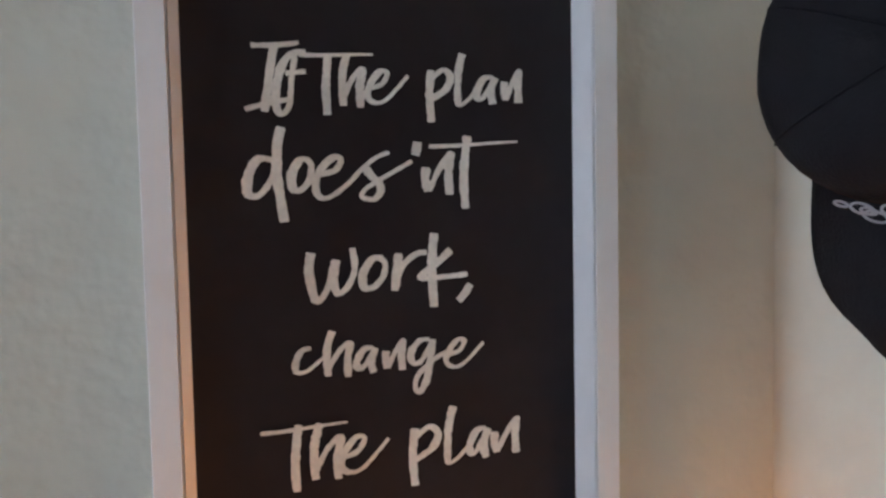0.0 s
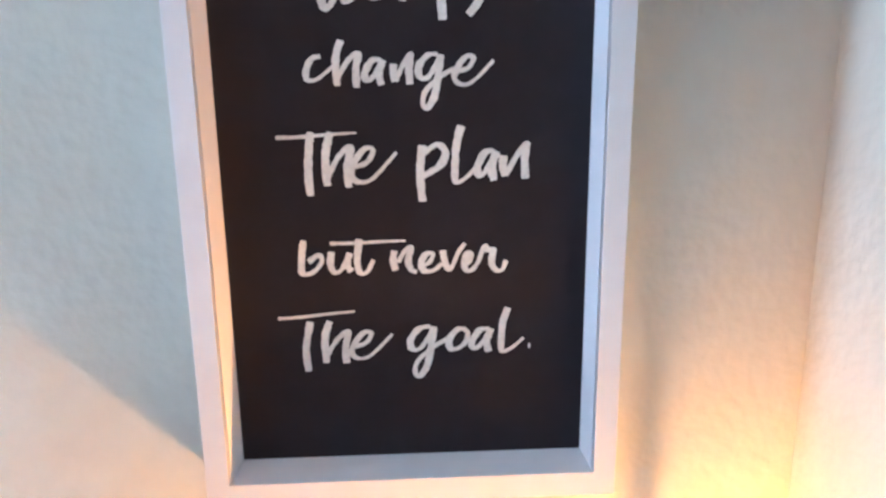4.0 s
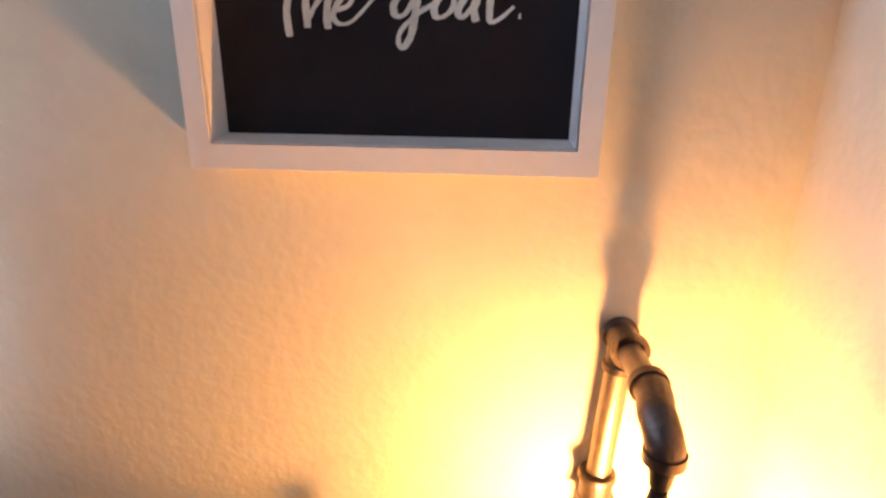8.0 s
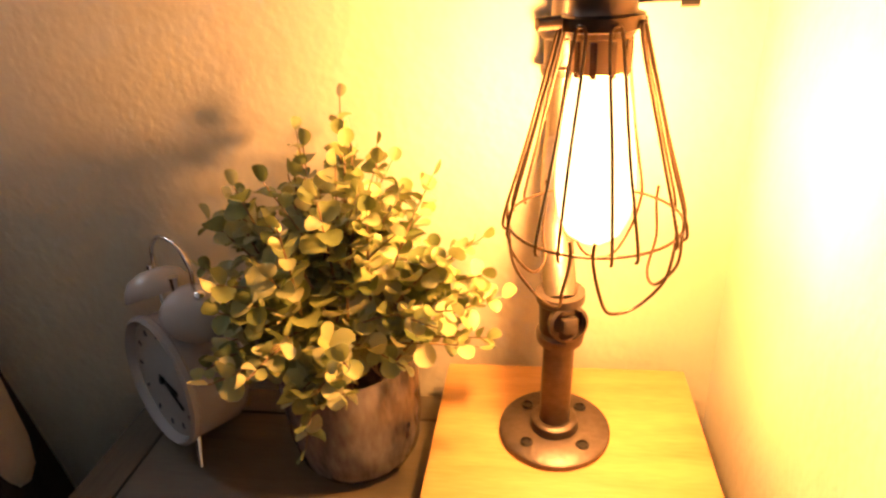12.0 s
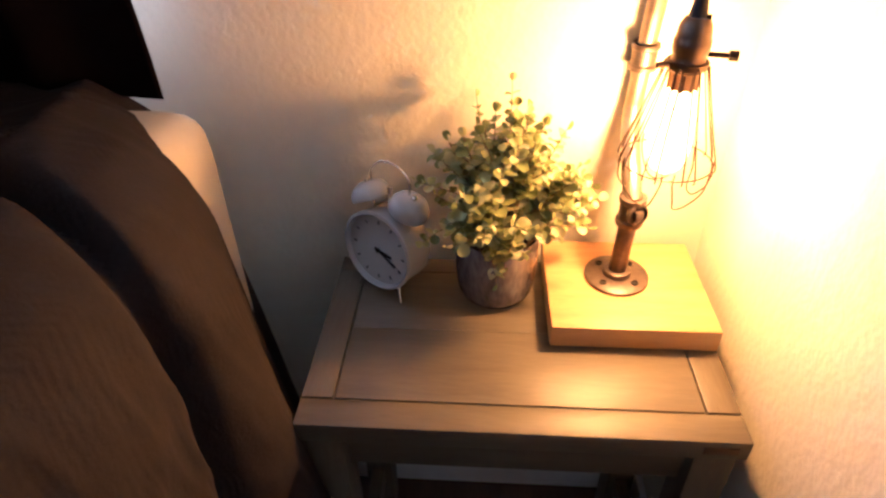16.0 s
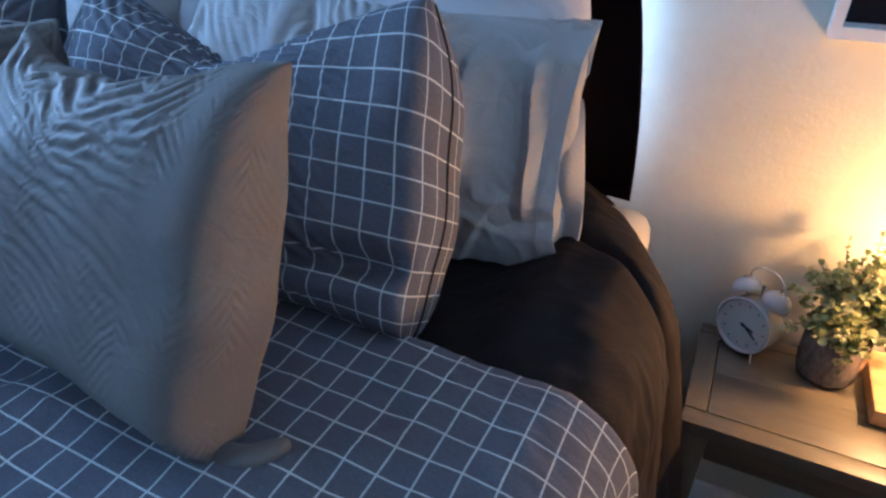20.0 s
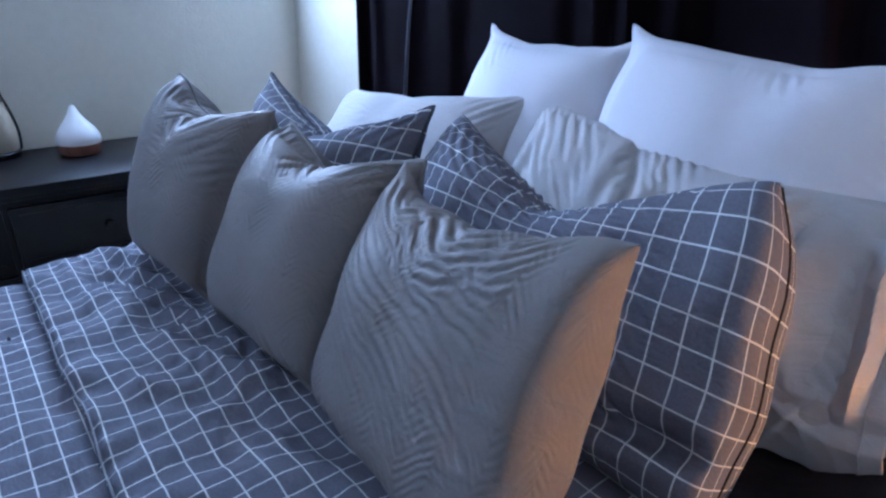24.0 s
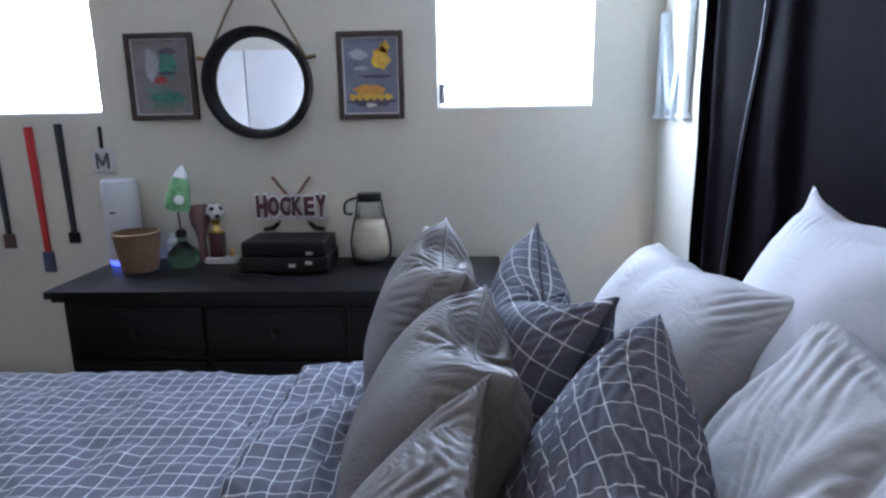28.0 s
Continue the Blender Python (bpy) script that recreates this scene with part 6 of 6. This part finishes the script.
JX, JY = -2.795, -1.098
lan = thing("jar_lantern", (JX, JY, DT), "milk-bottle lantern with a cream candle and black lid", "lantern")
part("base", lathe([(0, 0), (0.070, 0), (0.072, 0.004), (0.072, 0.016), (0.068, 0.020), (0, 0.020)], (JX, JY, DT), 36), BLACK, lan)
part("candle", lathe([(0, 0.021), (0.058, 0.021), (0.062, 0.030), (0.064, 0.075), (0.058, 0.118), (0.046, 0.150), (0.030, 0.158), (0, 0.154)], (JX, JY, DT), 36), mat("cream_wax", (0.62, 0.52, 0.38), 0.6, var=0.12, big=30), lan)
gl = part("glass", lathe([(0.066, 0.020), (0.071, 0.040), (0.072, 0.080), (0.066, 0.122), (0.054, 0.165), (0.042, 0.200), (0.038, 0.222), (0.038, 0.240)], (JX, JY, DT), 40), glass("clear_jar_glass", (0.95, 0.97, 0.98), 0.03), lan)
gl.visible_shadow = False
part("lid", lathe([(0.040, 0.236), (0.046, 0.236), (0.047, 0.240), (0.047, 0.262), (0.044, 0.266), (0, 0.267)], (JX, JY, DT), 32), BLACK, lan)
part("handle", tube(smooth_path([(JX + 0.01, JY - 0.047, DT + 0.250), (JX + 0.03, JY - 0.085, DT + 0.235), (JX + 0.035, JY - 0.088, DT + 0.195), (JX + 0.03, JY - 0.060, DT + 0.190)], 6), 0.005, 8), BLACK, lan)
for s in (-1, 1):
    part("side_wire", tube(smooth_path([(JX, JY + s * 0.046, DT + 0.240), (JX, JY + s * 0.052, DT + 0.19), (JX, JY + s * 0.066, DT + 0.14), (JX, JY + s * 0.077, DT + 0.075), (JX, JY + s * 0.073, DT + 0.018)], 5), 0.0035, 8), BLACK, lan)

dif = thing("aroma_diffuser", (-2.70, -0.875, DT), "white teardrop diffuser with a wooden base", "diffuser")
part("base", lathe([(0, 0), (0.050, 0), (0.058, 0.004), (0.062, 0.020), (0.062, 0.034), (0, 0.034)], (-2.70, -0.875, DT), 36), wood("reddish_wood_grain", (0.20, 0.085, 0.05), (0.11, 0.045, 0.028), 0.5, (8, 8, 2), 8), dif)
part("cover", lathe([(0.062, 0.0345), (0.064, 0.045), (0.062, 0.060), (0.052, 0.080), (0.034, 0.102), (0.018, 0.125), (0.010, 0.145), (0.006, 0.152), (0, 0.150)], (-2.70, -0.875, DT), 40), WHITE, dif)

TRX, TRY = -2.79, -1.70
tro = thing("soccer_trophy", (TRX, TRY, DT), "small soccer-ball trophy with a red column", "trophy")
part("base", bx(TRX - 0.030, TRX + 0.030, TRY - 0.045, TRY + 0.075, DT, DT + 0.022, 0.002), DIAL, tro, "pale marble base")
part("column", bx(TRX - 0.020, TRX + 0.020, TRY - 0.026, TRY + 0.026, DT + 0.0225, DT + 0.118, 0.002), mat("red_column_foil", (0.06, 0.016, 0.016), 0.25, 0.3, var=0.4, big=40), tro)
GILT = mat("gilt_plastic", (0.62, 0.42, 0.12), 0.28, 0.85, var=0.1)
part("gilt_cap", lathe([(0.026, 0), (0.028, 0.006), (0.016, 0.014), (0.010, 0.030), (0.018, 0.046), (0.022, 0.052), (0, 0.052)], (TRX, TRY, DT + 0.118), 24), GILT, tro)
bmball = bmesh.new()
bmesh.ops.create_icosphere(bmball, subdivisions=3, radius=0.034)
ball = part("ball", moved(bmball, Matrix.Translation((TRX, TRY, DT + 0.200))), DIAL, tro, "white and black football")
bmi = bmesh.new()
bmesh.ops.create_icosphere(bmi, subdivisions=1, radius=1)
corners = [v.co.normalized() for v in bmi.verts if len(v.link_edges) == 5]
bmi.free()
for c in corners:
    rot = c.to_track_quat("Z", "Y").to_matrix().to_4x4()
    part("patch", lathe([(0.0, 0.0349), (0.007, 0.0345), (0.0105, 0.0332), (0.0105, 0.0320)], (TRX, TRY, DT + 0.200), 5, rot), BLACK, ball, smooth=False)
part("figurine", lathe([(0.010, 0), (0.012, 0.004), (0.006, 0.010), (0.010, 0.022), (0.004, 0.034), (0, 0.036)], (TRX, TRY + 0.055, DT + 0.022), 16), GILT, tro)

# ---- green bottle lamp ----
GX, GY = -2.735, -1.815
GGLASS = glass("green_bottle_glass", (0.30, 0.62, 0.36), 0.06)
gb = thing("green_bottle", (GX, GY, DT), "green glass bottle with a tilted green and white shade", "bottle")
o = part("bottle", lathe([(0, 0), (0.045, 0), (0.056, 0.010), (0.060, 0.032), (0.054, 0.056), (0.034, 0.076), (0.018, 0.090), (0.015, 0.112), (0, 0.112)], (GX, GY, DT), 36), GGLASS, gb)
o.visible_shadow = False
part("stopper", lathe([(0.017, 0.1125), (0.020, 0.116), (0.020, 0.134), (0.012, 0.142), (0, 0.142)], (GX, GY, DT), 20), BLACK, gb)
part("stem", tube([(GX, GY, DT + 0.140), (GX, GY - 0.004, DT + 0.225)], 0.004, 10), IRON, gb)
GSH = mat("light_green_enamel", (0.09, 0.30, 0.11), 0.35, var=0.35, big=18, tint=(0.22, 0.45, 0.22))
tm = Matrix.Translation((GX, GY - 0.006, DT + 0.220)) @ Euler((-0.22, 0, 0)).to_matrix().to_4x4()
sh = part("shade", lathe([(0.043, 0), (0.046, 0.003), (0.044, 0.040), (0.037, 0.085), (0.025, 0.125), (0.011, 0.150), (0.004, 0.155)], (0, 0, 0), 32, tm), GSH, gb)
part("finial", lathe([(0.026, 0.124), (0.020, 0.139), (0.012, 0.152), (0.006, 0.164), (0, 0.168)], (0, 0, 0), 16, tm), WHITE, sh)
part("white_patch", moved(lathe([(0, 0.0480), (0.014, 0.0468), (0.018, 0.0440)], (0, 0, 0.045), 20, Euler((0, math.pi / 2, 0.5)).to_matrix().to_4x4()), tm), WHITE, sh)
solo("mauve_pouch", merge(lathe([(0, 0), (0.018, 0), (0.020, 0.012), (0.014, 0.080), (0.020, 0.120), (0.034, 0.150), (0.039, 0.185), (0.034, 0.222), (0.029, 0.224), (0.020, 0.180), (0, 0.172)], (-2.80, -1.765, DT), 24)),
           mat("mauve_cloth", (0.22, 0.12, 0.12), 0.85, var=0.2, bump=0.3, bscale=120), (-2.80, -1.765, DT), "dusty mauve cloth pouch standing by the trophy", "pouch")

# ---- basket and air purifier ----
BX, BY = -2.665, -1.950
bsk = thing("woven_basket", (BX, BY, DT), "tan woven basket on the dresser", "basket")
WICK = mat("tan_wicker", (0.21, 0.125, 0.068), 0.8, var=0.3, big=30, fine=200, bump=0.7, bscale=160)
part("liner", lathe([(0, 0.004), (0.054, 0.004), (0.074, 0.138), (0.072, 0.138), (0.052, 0.010), (0, 0.010)], (BX, BY, DT), 36), WICK, bsk)
for k in range(15):
    f = k / 14
    r = 0.0585 + 0.020 * f
    part("weave", tube([(BX + (r + 0.0018 * math.sin(14 * a + math.pi * k)) * math.cos(a), BY + (r + 0.0018 * math.sin(14 * a + math.pi * k)) * math.sin(a), DT + 0.006 + 0.132 * f) for a in (2 * math.pi * j / 56 for j in range(56))], 0.0046, 6, True), WICK, bsk)
part("rim", tube([(BX + 0.0795 * math.cos(a), BY + 0.0795 * math.sin(a), DT + 0.143) for a in (2 * math.pi * j / 40 for j in range(40))], 0.0062, 8, True), WICK, bsk, "bound rim")
PX, PY = -2.79, -2.066
pur = thing("air_purifier", (PX, PY, DT), "white cylindrical air purifier with a blue light", "air purifier")
part("housing", lathe([(0, 0.020), (0.062, 0.020), (0.065, 0.026), (0.065, 0.300), (0.064, 0.318), (0.060, 0.328), (0.056, 0.330), (0.054, 0.322), (0, 0.322)], (PX, PY, DT), 44), mat("pale_grey_plastic", (0.62, 0.63, 0.66), 0.4, var=0.04), pur)
part("foot_ring", lathe([(0, 0), (0.060, 0), (0.062, 0.003), (0.062, 0.0195), (0, 0.0195)], (PX, PY, DT), 36), glow("blue_indicator_light", (0.10, 0.16, 1.0), 2.5), pur, "glowing blue ring")
part("badge", bx(PX + 0.0645, PX + 0.0660, PY - 0.012, PY + 0.012, DT + 0.205, DT + 0.211, 0.0004), BLACK, pur)
solo("white_bottle", lathe([(0, 0), (0.020, 0), (0.022, 0.003), (0.022, 0.080), (0.010, 0.095), (0.010, 0.112), (0, 0.112)], (-2.80, -1.885, DT), 20), WHITE, (-2.80, -1.885, DT), "small white bottle behind the basket", "bottle")

# ---- hanging lanyards and small sign ----
def lanyard(y, z0, z1, w, material, end_material, label, end):
    ln = thing("lanyard", (XF + 0.01, y, z0), label, "lanyard", "lanyards under the window")
    part("hook", tube([(XF + 0.0005, y, z1 + 0.004), (XF + 0.014, y, z1 + 0.004), (XF + 0.017, y, z1 + 0.012)], 0.003, 8), WHITE, ln)
    part("strap", bx(XF + 0.004, XF + 0.009, y - w, y + w, z0 + end, z1, 0.001), material, ln)
    part("strap", moved(bx(XF + 0.0095, XF + 0.014, -w, w, 0, z1 - z0 - end, 0.001), Matrix.Translation((0, y, z0 + end)) @ Euler((0.02, 0, 0)).to_matrix().to_4x4()), material, ln)
    part("tag", bx(XF + 0.003, XF + 0.016, y - 0.022, y + 0.022, z0, z0 + end, 0.003), end_material, ln)


REDCLOTH = mat("red_webbing", (0.50, 0.03, 0.03), 0.7, var=0.12, bump=0.2, bscale=400)
DARKCLOTH = mat("black_webbing", (0.03, 0.032, 0.04), 0.7, var=0.2, bump=0.2, bscale=400)
BLUETAG = mat("blue_vinyl", (0.06, 0.08, 0.16), 0.4, var=0.15)
lanyard(-2.446, 0.885, 1.472, 0.0115, REDCLOTH, BLUETAG, "red fabric lanyard with a blue tag", 0.085)
lanyard(-2.325, 1.005, 1.482, 0.010, DARKCLOTH, BLACK, "thin black lanyard with a dark clip", 0.045)
lanyard(-2.600, 0.985, 1.440, 0.009, DARKCLOTH, mat("brown_leather", (0.10, 0.055, 0.035), 0.6), "dark lanyard with a brown leather end", 0.06)
hk = thing("small_sign", (XF, -2.165, 1.30), "small white hanging sign with a black M", "sign")
part("hanger", merge(bx(XF + 0.002, XF + 0.008, -2.171, -2.159, 1.385, 1.470, 0.001)), BLACK, hk)
part("plaque", bx(XF + 0.002, XF + 0.010, -2.213, -2.117, 1.290, 1.385, 0.006), DIAL, hk)
PEWTER = mat("grey_letter_paint", (0.10, 0.10, 0.11), 0.5, var=0.2)
part("letter", merge(bx(XF + 0.010, XF + 0.012, -2.192, -2.182, 1.306, 1.368, 0), bx(XF + 0.010, XF + 0.012, -2.148, -2.138, 1.306, 1.368, 0),
                     *[moved(bx(-0.001, 0.001, -0.005, 0.005, -0.027, 0.027, 0), Matrix.Translation((XF + 0.0125, -2.165 + q * 0.0105, 1.342)) @ Euler((-q * 0.42, 0, 0)).to_matrix().to_4x4()) for q in (-1, 1)]), PEWTER, hk, "grey letter M", False)
